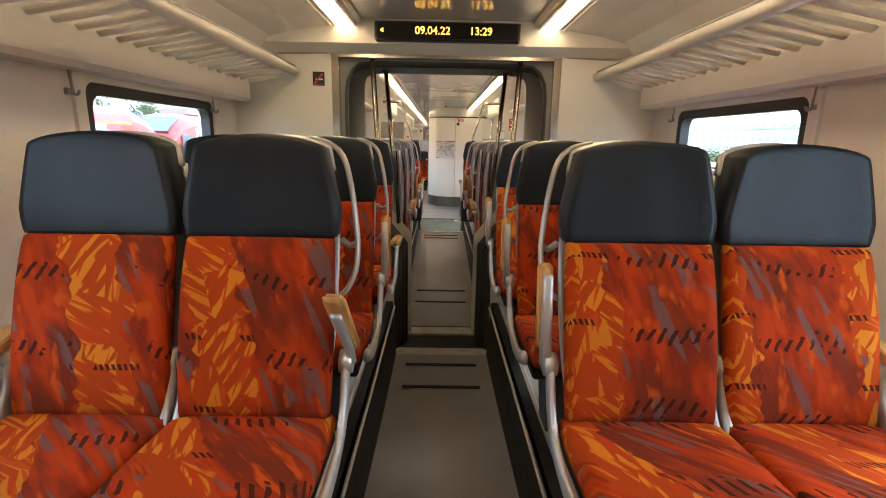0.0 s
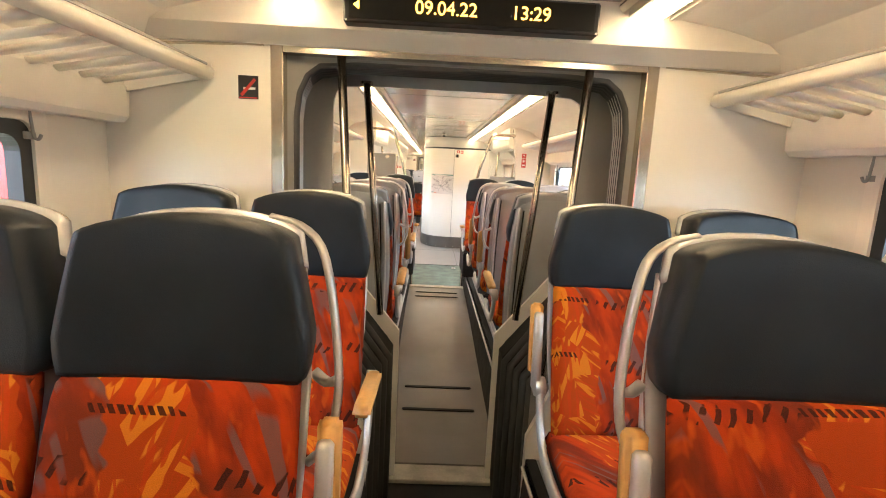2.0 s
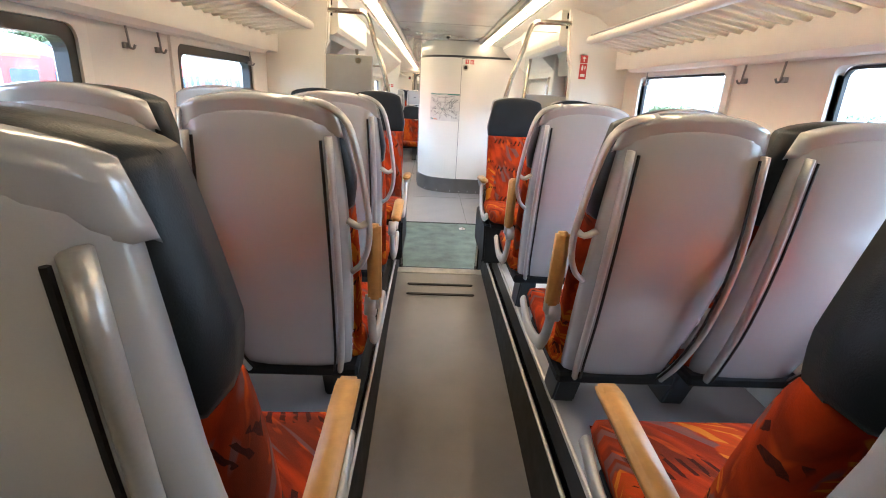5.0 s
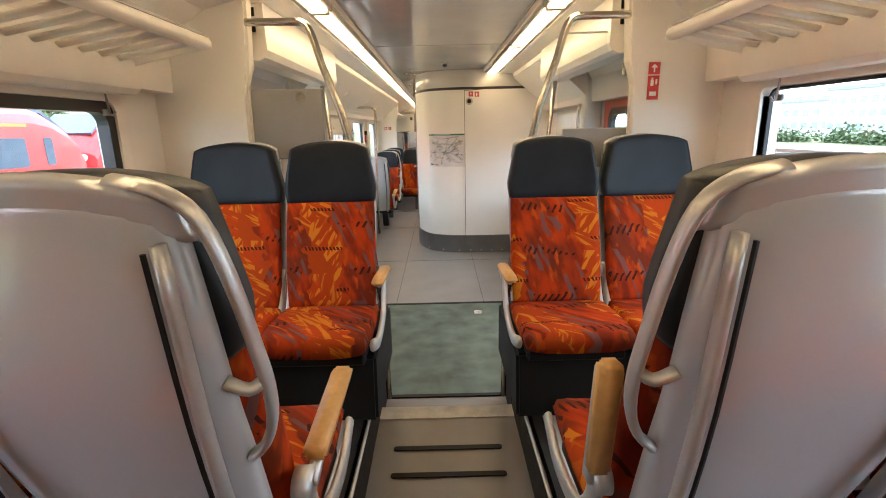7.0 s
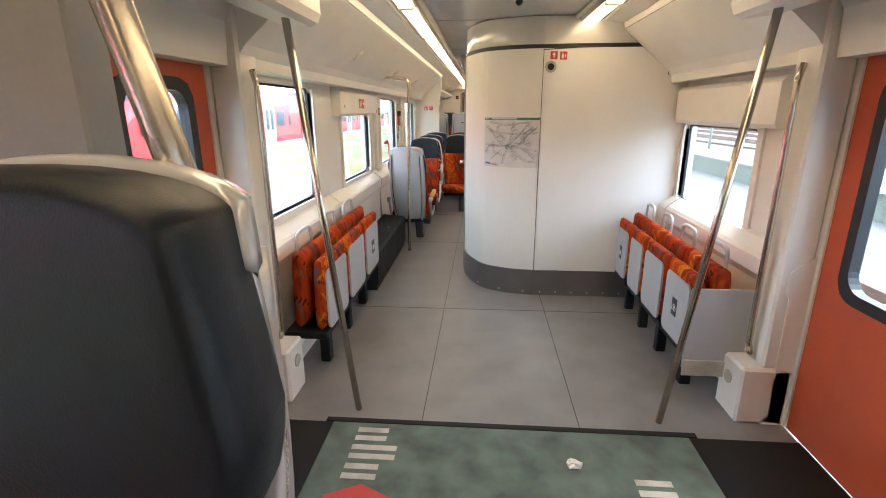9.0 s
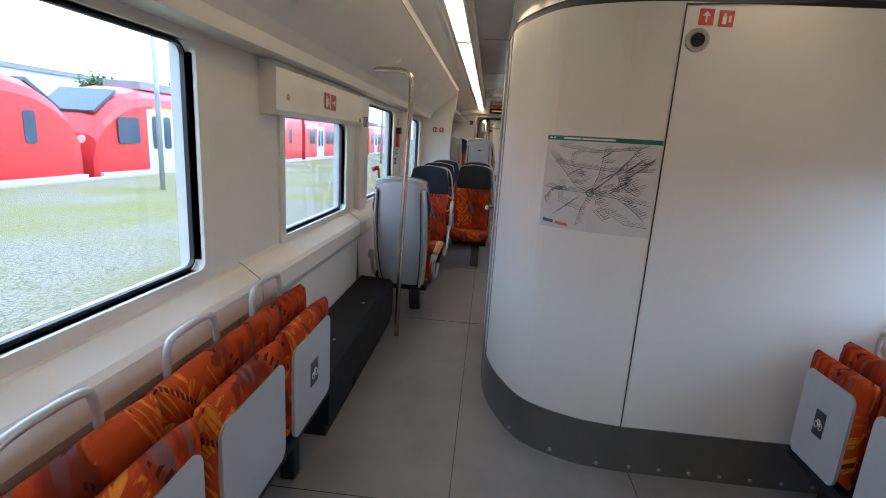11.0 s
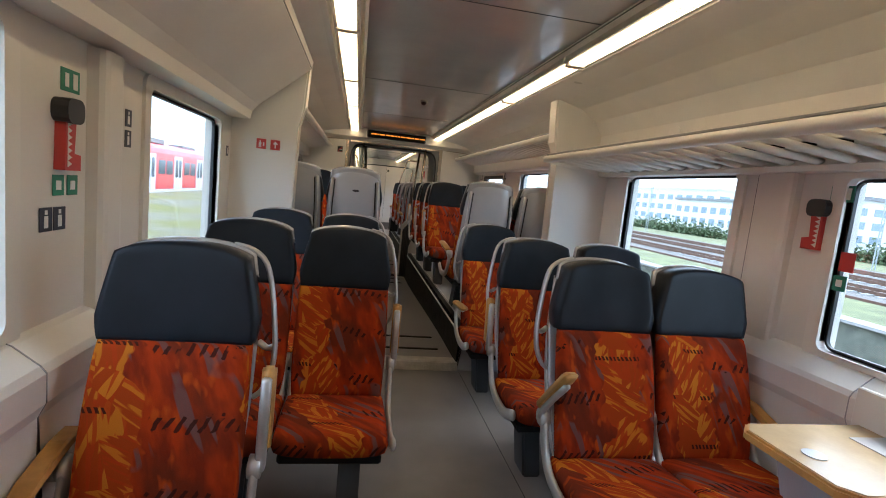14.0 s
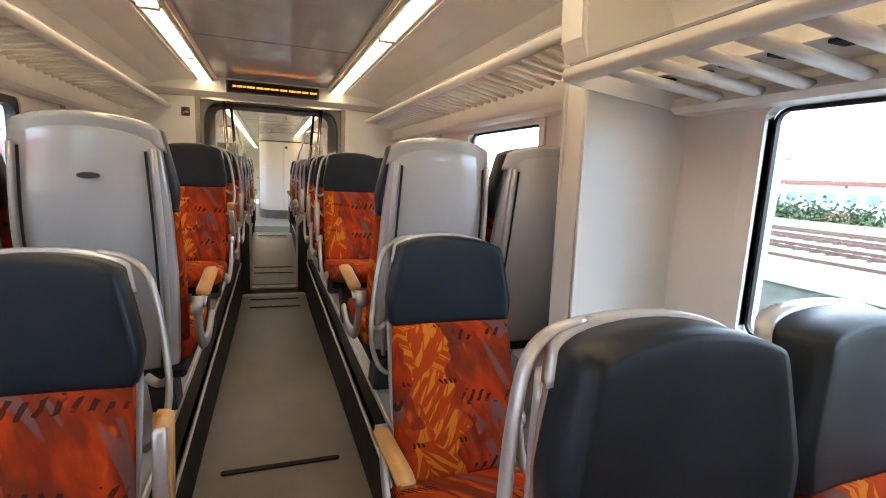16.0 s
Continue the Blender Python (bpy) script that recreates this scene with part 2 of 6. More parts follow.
M_GREYL = material("light_grey_frame", (0.24, 0.24, 0.235), 0.4, vary=0.03)
M_RIB = material("rib_rubber", (0.055, 0.057, 0.058), 0.5, vary=0.1)
M_GANG = material("gangway_plate", (0.50, 0.50, 0.49), 0.38, vary=0.05, scale=3, bump=0.05)


# ---------------------------------------------------------------- mesh tools
def part(name, bm, mat, parent=None, label="", smooth=False, at=None):
    me = bpy.data.meshes.new(name)
    bmesh.ops.recalc_face_normals(bm, faces=bm.faces)
    if smooth:
        for f in bm.faces:
            f.smooth = True
    bm.to_mesh(me)
    bm.free()
    me.materials.append(mat)
    ob = new(name, me)
    if parent is not None:
        ob.parent = parent
    if at is not None:
        ob.matrix_basis = at
    if label:
        ob["label"] = label
    return ob


def struct(name, bm, mat, label, category, smooth=False):
    return tagged(part(name, bm, mat, smooth=smooth), label, category, kind="structure")


def thing(name, label, category, group="", at=None, kind=""):
    ob = tagged(new(name), label, category, group, kind)
    if at is not None:
        ob.matrix_basis = at
    return ob


def box(bm, x0, x1, y0, y1, z0, z1, bevel=0.0, seg=1):
    vs = [bm.verts.new((x, y, z)) for x in (x0, x1) for y in (y0, y1) for z in (z0, z1)]
    fs = [bm.faces.new([vs[i] for i in q]) for q in ((0, 1, 3, 2), (4, 6, 7, 5), (0, 4, 5, 1), (2, 3, 7, 6), (0, 2, 6, 4), (1, 5, 7, 3))]
    if bevel:
        es = list({e for f in fs for e in f.edges})
        bmesh.ops.bevel(bm, geom=es, offset=bevel, segments=seg, affect="EDGES", profile=0.5)
    return bm


def boxes(*args, bevel=0.0):
    bm = bmesh.new()
    for a in args:
        box(bm, *a, bevel=bevel)
    return bm


def prism(bm, pts, y0, y1, axis="y"):
    """A closed outline in (x, z) drawn out along y; axis 'x': (y, z) along x; axis 'z': (x, y) along z."""
    def at(p, d):
        return {"y": (p[0], d, p[1]), "x": (d, p[0], p[1]), "z": (p[0], p[1], d)}[axis]
    a, b = [bm.verts.new(at(p, y0)) for p in pts], [bm.verts.new(at(p, y1)) for p in pts]
    n = len(pts)
    for i in range(n):
        bm.faces.new((a[i], a[(i + 1) % n], b[(i + 1) % n], b[i]))
    bm.faces.new(a)
    bm.faces.new(list(reversed(b)))
    return bm


def rounded(x0, x1, z0, z1, r, n=5):
    out = []
    for cx, cz, a0 in ((x1 - r, z1 - r, 0), (x0 + r, z1 - r, 90), (x0 + r, z0 + r, 180), (x1 - r, z0 + r, 270)):
        for i in range(n + 1):
            a = radians(a0 + 90 * i / n)
            out.append((cx + r * math.cos(a), cz + r * math.sin(a)))
    return out


def smooth_path(pts, k=4):
    """Catmull-Rom through the points."""
    p = [Vector(q) for q in pts]
    p = [p[0] * 2 - p[1]] + p + [p[-1] * 2 - p[-2]]
    out = []
    for i in range(1, len(p) - 2):
        for j in range(k):
            t = j / k
            a, b, c, d = p[i - 1], p[i], p[i + 1], p[i + 2]
            out.append(0.5 * (2 * b + (c - a) * t + (2 * a - 5 * b + 4 * c - d) * t * t + (3 * b - a - 3 * c + d) * t ** 3))
    return out + [p[-2]]


def tube(bm, pts, r, seg=8, flat=1.0, caps=True, side=None):
    """A round or flattened bar along the points; flat stretches it across the side direction."""
    pts = [Vector(p) for p in pts]
    rings, up = [], None
    for i, p in enumerate(pts):
        d = (pts[min(i + 1, len(pts) - 1)] - pts[max(i - 1, 0)]).normalized()
        if side is not None:
            u = Vector(side)
        else:
            u = up if up is not None else (Vector((0, 0, 1)) if abs(d.z) < 0.9 else Vector((1, 0, 0)))
        u = (u - d * u.dot(d)).normalized()
        up, v = u, d.cross(u).normalized()
        rings.append([bm.verts.new(p + u * r * math.cos(2 * math.pi * k / seg) + v * r * flat * math.sin(2 * math.pi * k / seg)) for k in range(seg)])
    for a, b in zip(rings, rings[1:]):
        for k in range(seg):
            bm.faces.new((a[k], a[(k + 1) % seg], b[(k + 1) % seg], b[k]))
    if caps:
        bm.faces.new(list(reversed(rings[0])))
        bm.faces.new(rings[-1])
    return bm


def pillow(bm, place, nu=12, nv=14, front=0.05, back=0.03, p=5.0):
    """A closed cushion: place(u, v) gives a point and its outward direction; it swells front and back and closes along its rim."""
    def swell(t):
        return max(0.0, 1 - abs(2 * t - 1) ** p) ** (1 / p)
    us = [0.5 - 0.5 * math.cos(math.pi * i / nu) for i in range(nu + 1)]
    vs = [0.5 - 0.5 * math.cos(math.pi * j / nv) for j in range(nv + 1)]
    fr, bk = {}, {}
    for i, u in enumerate(us):
        for j, v in enumerate(vs):
            c, d = place(u, v)
            s = swell(u) * swell(v)
            c, d = Vector(c), Vector(d)
            fr[i, j] = bm.verts.new(c + d * front * s)
            rim = i in (0, nu) or j in (0, nv)
            bk[i, j] = fr[i, j] if rim else bm.verts.new(c - d * back * s)
    for i in range(nu):
        for j in range(nv):
            bm.faces.new((fr[i, j], fr[i + 1, j], fr[i + 1, j + 1], fr[i, j + 1]))
            q = [bk[i, j], bk[i, j + 1], bk[i + 1, j + 1], bk[i + 1, j]]
            if len(set(q)) == 4 and set(q) != {fr[i, j], fr[i + 1, j], fr[i + 1, j + 1], fr[i, j + 1]}:
                bm.faces.new(q)
    return bm


def disc(bm, centre, axis, r, depth, seg=16):
    c, a = Vector(centre), Vector(axis).normalized()
    tube(bm, [c, c + a * depth], r, seg)
    return bm

# ---------------------------------------------------------------- the cars: floor, walls, ceiling
Y0, Y1 = -2.6, 41.0
WX = 1.36                       # inner face of the side walls
B1, B2 = 4.42, 4.98             # bulkheads on both sides of the first gangway
STEP1, STEP2 = 8.44, 17.19      # ends of the raised parts of the middle car
PZ = 0.33                       # height of the seat platforms
# window openings: y from, y to, sill, head; hopper says whether the upper part tilts
LEFT_WINDOWS = [(5.55, 6.57, 0.89, 1.645, True), (7.26, 8.29, 0.89, 1.645, True), (10.63, 11.68, 0.90, 1.66, False), (12.38, 13.41, 0.89, 1.475, False),
                (14.00, 15.04, 0.88, 1.65, False), (15.87, 16.88, 0.88, 1.64, False), (18.16, 19.18, 0.89, 1.645, True), (19.87, 20.91, 0.89, 1.645, True)]
RIGHT_WINDOWS = [(5.55, 6.58, 0.89, 1.645, False), (7.27, 8.31, 0.89, 1.645, False), (11.00, 12.00, 0.84, 1.40, False), (14.24, 15.28, 0.88, 1.56, False),
                 (15.84, 16.85, 0.88, 1.585, False), (18.16, 19.18, 0.89, 1.645, False), (19.87, 20.91, 0.89, 1.645, True)]


def all_cars(items, lo=Y0 + 0.3, hi=Y1 - 0.3):
    """The same openings in the cars before and after, as far as they are in view."""
    out = []
    for k in (-1, 0, 1):
        for it in items:
            a, b = it[0] + k * CAR, it[1] + k * CAR
            if a > lo and b < hi:
                out.append((a, b, *it[2:]))
    return sorted(out)


DOORS = [(8.95, 10.35)]
lw, rw = all_cars(LEFT_WINDOWS), all_cars(RIGHT_WINDOWS)
doors = [(a + k * CAR, b + k * CAR) for a, b in DOORS for k in (0, 1)]


def side_wall(sign, windows):
    """A wall 8 cm thick along y with openings cut through it."""
    bm = bmesh.new()
    x0, x1 = (WX, WX + 0.08) if sign > 0 else (-WX - 0.08, -WX)
    cuts = sorted([(a, b, z0, z1) for a, b, z0, z1, h in windows] + [(a, b, -0.3, 2.0) for a, b in doors])
    y = Y0
    for a, b, z0, z1 in cuts:
        box(bm, x0, x1, y, a, -0.3, 2.3)
        if z0 > -0.3:
            box(bm, x0, x1, a, b, -0.3, z0)
        box(bm, x0, x1, a, b, z1, 2.3)
        y = b
    box(bm, x0, x1, y, Y1, -0.3, 2.3)
    return bm


WALLS = {}
WALLS[-1] = struct("wall_left", side_wall(-1, lw), M_WALL, "ivory plastic side wall panels of a train car", "wall")
WALLS[1] = struct("wall_right", side_wall(1, rw), M_WALL, "ivory plastic side wall panels of a train car", "wall")
struct("wall_back", boxes((-WX, WX, Y0 - 0.1, Y0, -0.3, 2.3)), M_WALL, "plain ivory end wall of the car", "wall")
struct("wall_front", boxes((-WX, WX, Y1, Y1 + 0.1, -0.3, 2.3)), M_WALL, "plain ivory end wall of the car", "wall")


def raised_floor(y0, y1, end=0.06):
    """Seat platforms on both sides of the sunk aisle; y0 at the gangway, y1 at the step."""
    for s in (-1, 1):
        bm = bmesh.new()
        lo, hi = min(y0, y1), max(y0, y1)
        a, b = (0.35, WX) if s > 0 else (-WX, -0.35)
        box(bm, a, b, lo, hi, -0.25, PZ)
        struct("platform", bm, M_PLAT, "grey vinyl seat platform beside the sunk aisle", "floor")
        bm = bmesh.new()
        e = s * 0.35
        prism(bm, [(e, PZ + 0.004), (e + s * 0.045, PZ + 0.004), (e + s * 0.045, PZ - 0.02), (e - s * 0.004, PZ - 0.05), (e - s * 0.03, -0.24), (e, -0.24)][::s], lo, hi)
        struct("platform_edge", bm, M_BLACK, "black rubber edging along the seat platform", "floor trim")
        bm = bmesh.new()
        tube(bm, [(e - s * 0.012, lo, PZ - 0.035), (e - s * 0.012, hi, PZ - 0.035)], 0.008, 6)
        tube(bm, [(e + s * 0.062, lo, PZ + 0.002), (e + s * 0.062, hi, PZ + 0.002)], 0.006, 6)
        struct("edge_rail", bm, M_ALU, "thin aluminium rail along the platform edge", "floor trim")
    bm = bmesh.new()
    n = 12
    prof = []
    for i in range(n + 1):
        t = i / n
        h = t * t * (3 - 2 * t)
        prof.append((y0 + (y1 - y0) * t, -0.07 + (end + 0.07) * h))
    prism(bm, prof + [(y1, -0.25), (y0, -0.25)], -0.35, 0.35, "x")
    struct("aisle_ramp", bm, M_AISLE, "taupe vinyl aisle ramp between the platforms", "floor", smooth=False)

    def height(y):
        t = (y - y0) / (y1 - y0)
        return -0.07 + (end + 0.07) * t * t * (3 - 2 * t)
    return height


def anti_slip(y, z, half=0.245):
    bm = bmesh.new()
    prism(bm, rounded(-half, half, y - 0.014, y + 0.014, 0.013, 3), z, z + 0.006, "z")
    tagged(part("anti_slip_strip", bm, M_BLACK), "black anti-slip strip across the aisle floor", "floor strip", "anti-slip strips", kind="structure")


def nosing(y, s, rise=0.0):
    """Step edge between the ramp and the low floor; s: the side of the low floor."""
    bm = bmesh.new()
    prism(bm, [(y - s * 0.10, 0.064 + rise), (y, 0.068 + rise), (y + s * 0.012, 0.060 + rise), (y + s * 0.03, 0.003), (y - s * 0.10, 0.003)][::s], -0.348, 0.348, "x")
    tagged(part("step_nosing", bm, M_NOSE), "worn pale step nosing across the aisle", "step", "step nosings", kind="structure")


low = [(Y0, STEP2 - CAR), (STEP1, STEP2), (STEP1 + CAR, STEP2 + CAR), ]
for a, b in low:
    struct("floor", boxes((-WX, WX, a, b, -0.2, 0.0)), M_FLOOR, "grey speckled vinyl floor of the low part", "floor")
for k in (-1, 0, 1):
    if k >= 0:
        h = raised_floor(B2 + k * CAR, STEP1 + k * CAR, 0.10)
        nosing(STEP1 + k * CAR, 1, 0.04)
        for y in (5.56, 5.87, 7.94, 8.11):
            anti_slip(y + k * CAR, h(y + k * CAR) + 0.002)
    if k <= 0:
        h = raised_floor(B1 + CAR + k * CAR, STEP2 + k * CAR)
        nosing(STEP2 + k * CAR, -1)
        for y in (17.48, 17.81, 20.78, 21.10):
            anti_slip(y + k * CAR, h(y + k * CAR) + 0.002)
for k in (0, 1):
    # gangway floor
    y0, y1 = B1 + k * CAR, B2 + k * CAR
    struct("gangway_plate", boxes((-0.35, 0.35, y0 + 0.14, y1 - 0.14, -0.25, -0.10)), M_BLACK, "black gangway floor plate between two cars", "floor")
    for a, b in ((y0, y0 + 0.14), (y1 - 0.14, y1)):
        struct("threshold", boxes((-0.35, 0.35, a, b, -0.25, -0.078), bevel=0.004), M_NOSE, "pale metal threshold of the gangway", "threshold")

# ceiling: flat middle, lamp troughs, sloping coves
def ceiling_run(y0, y1):
    bm = boxes((-0.52, 0.52, y0, y1, 2.17, 2.24))
    struct("ceiling", bm, M_CEIL, "glossy grey lacquered middle ceiling panels", "ceiling")
    for s in (-1, 1):
        bm = bmesh.new()
        pts = [(0.52, 2.15), (0.535, 2.135), (0.545, 2.165), (0.70, 2.165), (0.705, 2.12), (0.74, 2.125), (0.92, 2.10), (1.08, 2.06), (1.20, 1.98), (1.26, 1.88), (1.27, 1.70), (WX, 1.70), (WX, 2.28), (0.52, 2.28)]
        prism(bm, [(s * x, z) for x, z in pts][::s], y0, y1)
        struct("ceiling_cove", bm, M_WALL2, "ivory ceiling cove above the luggage rack", "ceiling")
    bm = bmesh.new()
    n = max(1, round((y1 - y0) / 1.9))
    for i in range(1, n):
        y = y0 + (y1 - y0) * i / n
        box(bm, -0.515, 0.515, y - 0.002, y + 0.002, 2.168, 2.175)
    for s in (-1, 1):
        tube(bm, [(s * 0.525, y0, 2.158), (s * 0.525, y1, 2.158)], 0.006, 6)
    struct("ceiling_joint", bm, M_FRAME, "dark joints between ceiling panels", "ceiling trim")


for a, b in ((Y0, B1), (B2, B1 + CAR), (B2 + CAR, Y1)):
    ceiling_run(a, b)


# ---------------------------------------------------------------- ceiling lights
def ceiling_light(length):
    t = thing("ceiling_light", "lit warm white strip light with ribbed diffuser in the ceiling", "ceiling light", "strip lights along the ceiling")
    bm = bmesh.new()
    prism(bm, [(-0.046, 2.140), (-0.046, 2.121), (-0.036, 2.109), (0.036, 2.109), (0.046, 2.121), (0.046, 2.140)], 0.012, length - 0.012)
    part("diffuser", bm, M_LAMP, t, "glowing warm white diffuser")
    bm = boxes((-0.066, -0.047, 0, length, 2.122, 2.160), (0.047, 0.066, 0, length, 2.122, 2.160), (-0.047, 0.047, 0, 0.011, 2.122, 2.160), (-0.047, 0.047, length - 0.011, length, 2.122, 2.160), bevel=0.002)
    part("frame", bm, M_ALU, t)
    bm = bmesh.new()
    for i in range(40):
        y = 0.03 + i * (length - 0.06) / 39
        box(bm, -0.036, 0.036, y - 0.0025, y + 0.0025, 2.1075, 2.1088)
    for e in (0.0, length - 0.014):
        box(bm, -0.050, 0.050, e, e + 0.014, 2.106, 2.121)
    part("louvre", bm, M_LOUVRE, t, "fine white louvre bars")
    return t


light = ceiling_light(1.20)
first = True
for a, b in ((Y0, B1 - 0.06), (B2 + 0.08, B1 + CAR - 0.06), (B2 + CAR + 0.08, Y1)):
    n = int((b - a) / 1.225)
    for i in range(n):
        for s in (-1, 1):
            y = (b - 1.2 - 1.225 * i) if b < Y1 else (a + 1.225 * i)
            m = pose(s * 0.623, y, 0)
            if first:
                light.matrix_basis, first = m, False
            else:
                copy_thing(light, m)


# ---------------------------------------------------------------- windows
def window(name, sign, y0, y1, z0, z1, hopper):
    x = sign * WX
    t = tagged(new(name), "train window with rounded black gasket" + (" and tilting upper sash" if hopper else ""), "window", kind="structure")
    def rim(r0, r1, xa, xb):
        bm = bmesh.new()
        outer, inner = rounded(y0 - r0, y1 + r0, z0 - r0, z1 + r0, 0.05), rounded(y0 + r1, y1 - r1, z0 + r1, z1 - r1, 0.032 if not hopper else 0.05)
        loops = [[bm.verts.new((xx, p[0], p[1])) for p in q] for q, xx in ((outer, xa), (inner, xa), (inner, xb), (outer, xb))]
        n = len(outer)
        for k in range(4):
            a, b = loops[k], loops[(k + 1) % 4]
            for i in range(n):
                bm.faces.new((a[i], a[(i + 1) % n], b[(i + 1) % n], b[i]))
        return bm
    part("window_surround", rim(0.055, 0.0, x - sign * 0.014, x + sign * (0.024 if not hopper else 0.012)), M_WALL2, t, "ivory moulded surround")
    part("window_frame", rim(-0.001, 0.013 if not hopper else 0.045, x + sign * (0.020 if not hopper else -0.004), x + sign * (0.036 if not hopper else 0.045)), M_FRAME, t, "black rubber gasket")
    g = part("pane", boxes((x + sign * 0.03, x + sign * 0.036, y0 + 0.01, y1 - 0.01, z0 + 0.01, z1 - 0.01)), M_GLASS, t, "clear glass")
    g.visible_shadow = False
    if hopper:
        zb = z1 - 0.40
        bm = boxes((min(x - sign * 0.012, x + sign * 0.03), max(x - sign * 0.012, x + sign * 0.03), y0 + 0.05, y1 - 0.05, zb - 0.035, zb + 0.035), bevel=0.008)
        part("sash_bar", bm, M_FRAME, t)
        bm = boxes((min(x - sign * 0.03, x), max(x - sign * 0.03, x), y1 - 0.09, y1 - 0.02, zb - 0.05, zb + 0.04), bevel=0.012)
        part("latch", bm, M_FRAME, t)
    return t


for i, w in enumerate(lw):
    window("window_%d" % (i + 1), -1, *w)
for i, w in enumerate(rw):
    window("window_%d" % (i + 1 + len(lw)), 1, *w)


# ---------------------------------------------------------------- seats
SEAT_SIZE = (1.0, 1.0, 0.915)


def seat(side, arm, handle=True, foot="post"):
    """Faces -y, headrest front at y = 0, stands on z = 0. side: +1 or -1, where its aisle lies in x; arm: 'down', 'up' or ''."""
    state = {"half": "armrest half raised", "down": "armrest folded down", "up": "armrest folded up", "": "no armrest"}[arm]
    t = thing("train_seat", "orange train seat with black headrest, grey shell, " + state, "train seat", "seats of the train")

    def lean(z):
        return -0.135 + 0.155 * min(1.0, max(0.0, (z - 0.42) / 0.62)) ** 0.9

    def back_place(u, v):
        z = 0.40 + 0.535 * v
        w = 0.205 + 0.006 * math.sin(math.pi * v)
        x = (2 * u - 1) * w
        bolster = 0.022 * abs(2 * u - 1) ** 3
        return (x, lean(z) + 0.022 - bolster - 0.012 * math.sin(math.pi * v), z), (0, -1, 0.12)
    part("backrest", pillow(bmesh.new(), back_place, 10, 12, 0.045, 0.03, 6), M_CLOTH, t, "orange and red patterned cloth", smooth=True)

    def half(v):
        """Half width of the headrest from its seam to its top."""
        return 0.207 + 0.009 * min(1.0, v / 0.25) - 0.040 * max(0.0, (v - 0.25) / 0.75) ** 1.1

    def head_place(u, v):
        q = 2 * u - 1
        top = 1.240 - 0.030 * q * q - 0.010 * abs(q) ** 8
        bot = 0.922 + 0.008 * q * q
        z = bot + (top - bot) * v
        w = half(v)
        return (q * w, 0.040 - 0.018 * abs(q) ** 3 + 0.024 * v, z), (0, -1, 0.04)
    part("headrest", pillow(bmesh.new(), head_place, 14, 14, 0.050, 0.060, 14), M_LEATHER, t, "black leatherette headrest", smooth=True)

    def cushion_place(u, v):
        y = -0.555 + 0.45 * v
        q = 2 * u - 1
        return (q * (0.217 + 0.004 * math.sin(math.pi * v)), y, 0.388 - 0.022 * v + 0.012 * abs(q) ** 3), (0, 0, 1)
    part("seat_cushion", pillow(bmesh.new(), cushion_place, 10, 10, 0.055, 0.07, 5), M_CLOTH, t, "orange and red patterned cloth", smooth=True)

    def shell_place(u, v):
        q = 2 * u - 1
        top = 1.228 - 0.030 * q * q - 0.010 * abs(q) ** 8
        z = 0.27 + (top - 0.27) * v
        taper = 0.202 - 0.075 * max(0, 0.50 - v) ** 1.3 - 0.026 * max(0, (v - 0.72) / 0.28) ** 1.2
        y = 0.085 + (-0.20 * (1 - min(1, v * 1.35)) ** 1.25) + 0.045 * v
        return (q * taper, y - 0.03 * abs(q) ** 4, z), (0, -1, 0.1)
    part("back_shell", pillow(bmesh.new(), shell_place, 12, 16, 0.010, 0.030, 9), M_SHELL, t, "silver grey moulded plastic shell", smooth=True)

    def cap_place(u, v):
        q = 2 * u - 1
        top = 1.243 - 0.030 * q * q - 0.010 * abs(q) ** 8
        z = top - 0.075 + 0.075 * v
        return (q * (half(0.75 + 0.25 * v) + 0.003), 0.122 + 0.018 * v - 0.03 * abs(q) ** 4, z), (0, -1, 0.1)
    part("top_cap", pillow(bmesh.new(), cap_place, 12, 6, 0.014, 0.026, 9), M_SHELL, t, "lighter grey cap along the top", smooth=True)
    for sx in (-1, 1):
        bm = bmesh.new()
        tube(bm, smooth_path([(sx * 0.166, 0.150, 1.140), (sx * 0.177, 0.130, 0.85), (sx * 0.173, 0.074, 0.60), (sx * 0.161, 0.002, 0.42), (sx * 0.144, -0.058, 0.31)], 4), 0.0095, 8, 1.5)
        part("shell_rail", bm, M_ALU, t, smooth=True)
        bm = bmesh.new()
        tube(bm, smooth_path([(sx * 0.149, 0.157, 1.13), (sx * 0.159, 0.137, 0.85), (sx * 0.155, 0.081, 0.60), (sx * 0.143, 0.009, 0.42), (sx * 0.126, -0.051, 0.31)], 3), 0.004, 5)
        part("shell_groove", bm, M_BLACK, t)
        # side frame with hinge boss
        bm = bmesh.new()
        tube(bm, smooth_path([(sx * 0.238, -0.52, 0.385), (sx * 0.240, -0.38, 0.335), (sx * 0.240, -0.20, 0.36), (sx * 0.240, -0.12, 0.44), (sx * 0.240, -0.085, 0.53), (sx * 0.240, -0.065, 0.575)], 3), 0.013, 8, 2.2, side=(1, 0, 0))
        disc(bm, (sx * 0.224, -0.07, 0.560), (sx, 0, 0), 0.036, 0.034, 18)
        part("side_frame", bm, M_ALU, t, "cast aluminium side frame", smooth=True)
    if handle:
        bm = bmesh.new()
        tube(bm, smooth_path([(side * 0.11, 0.138, 1.228), (side * 0.165, 0.134, 1.214), (side * 0.208, 0.126, 1.172), (side * 0.232, 0.112, 1.08), (side * 0.248, 0.094, 0.96), (side * 0.254, 0.078, 0.88), (side * 0.248, 0.064, 0.81), (side * 0.228, 0.052, 0.755), (side * 0.204, 0.050, 0.73)], 3), 0.0085, 8, 2.1, side=(1, 0, 0))
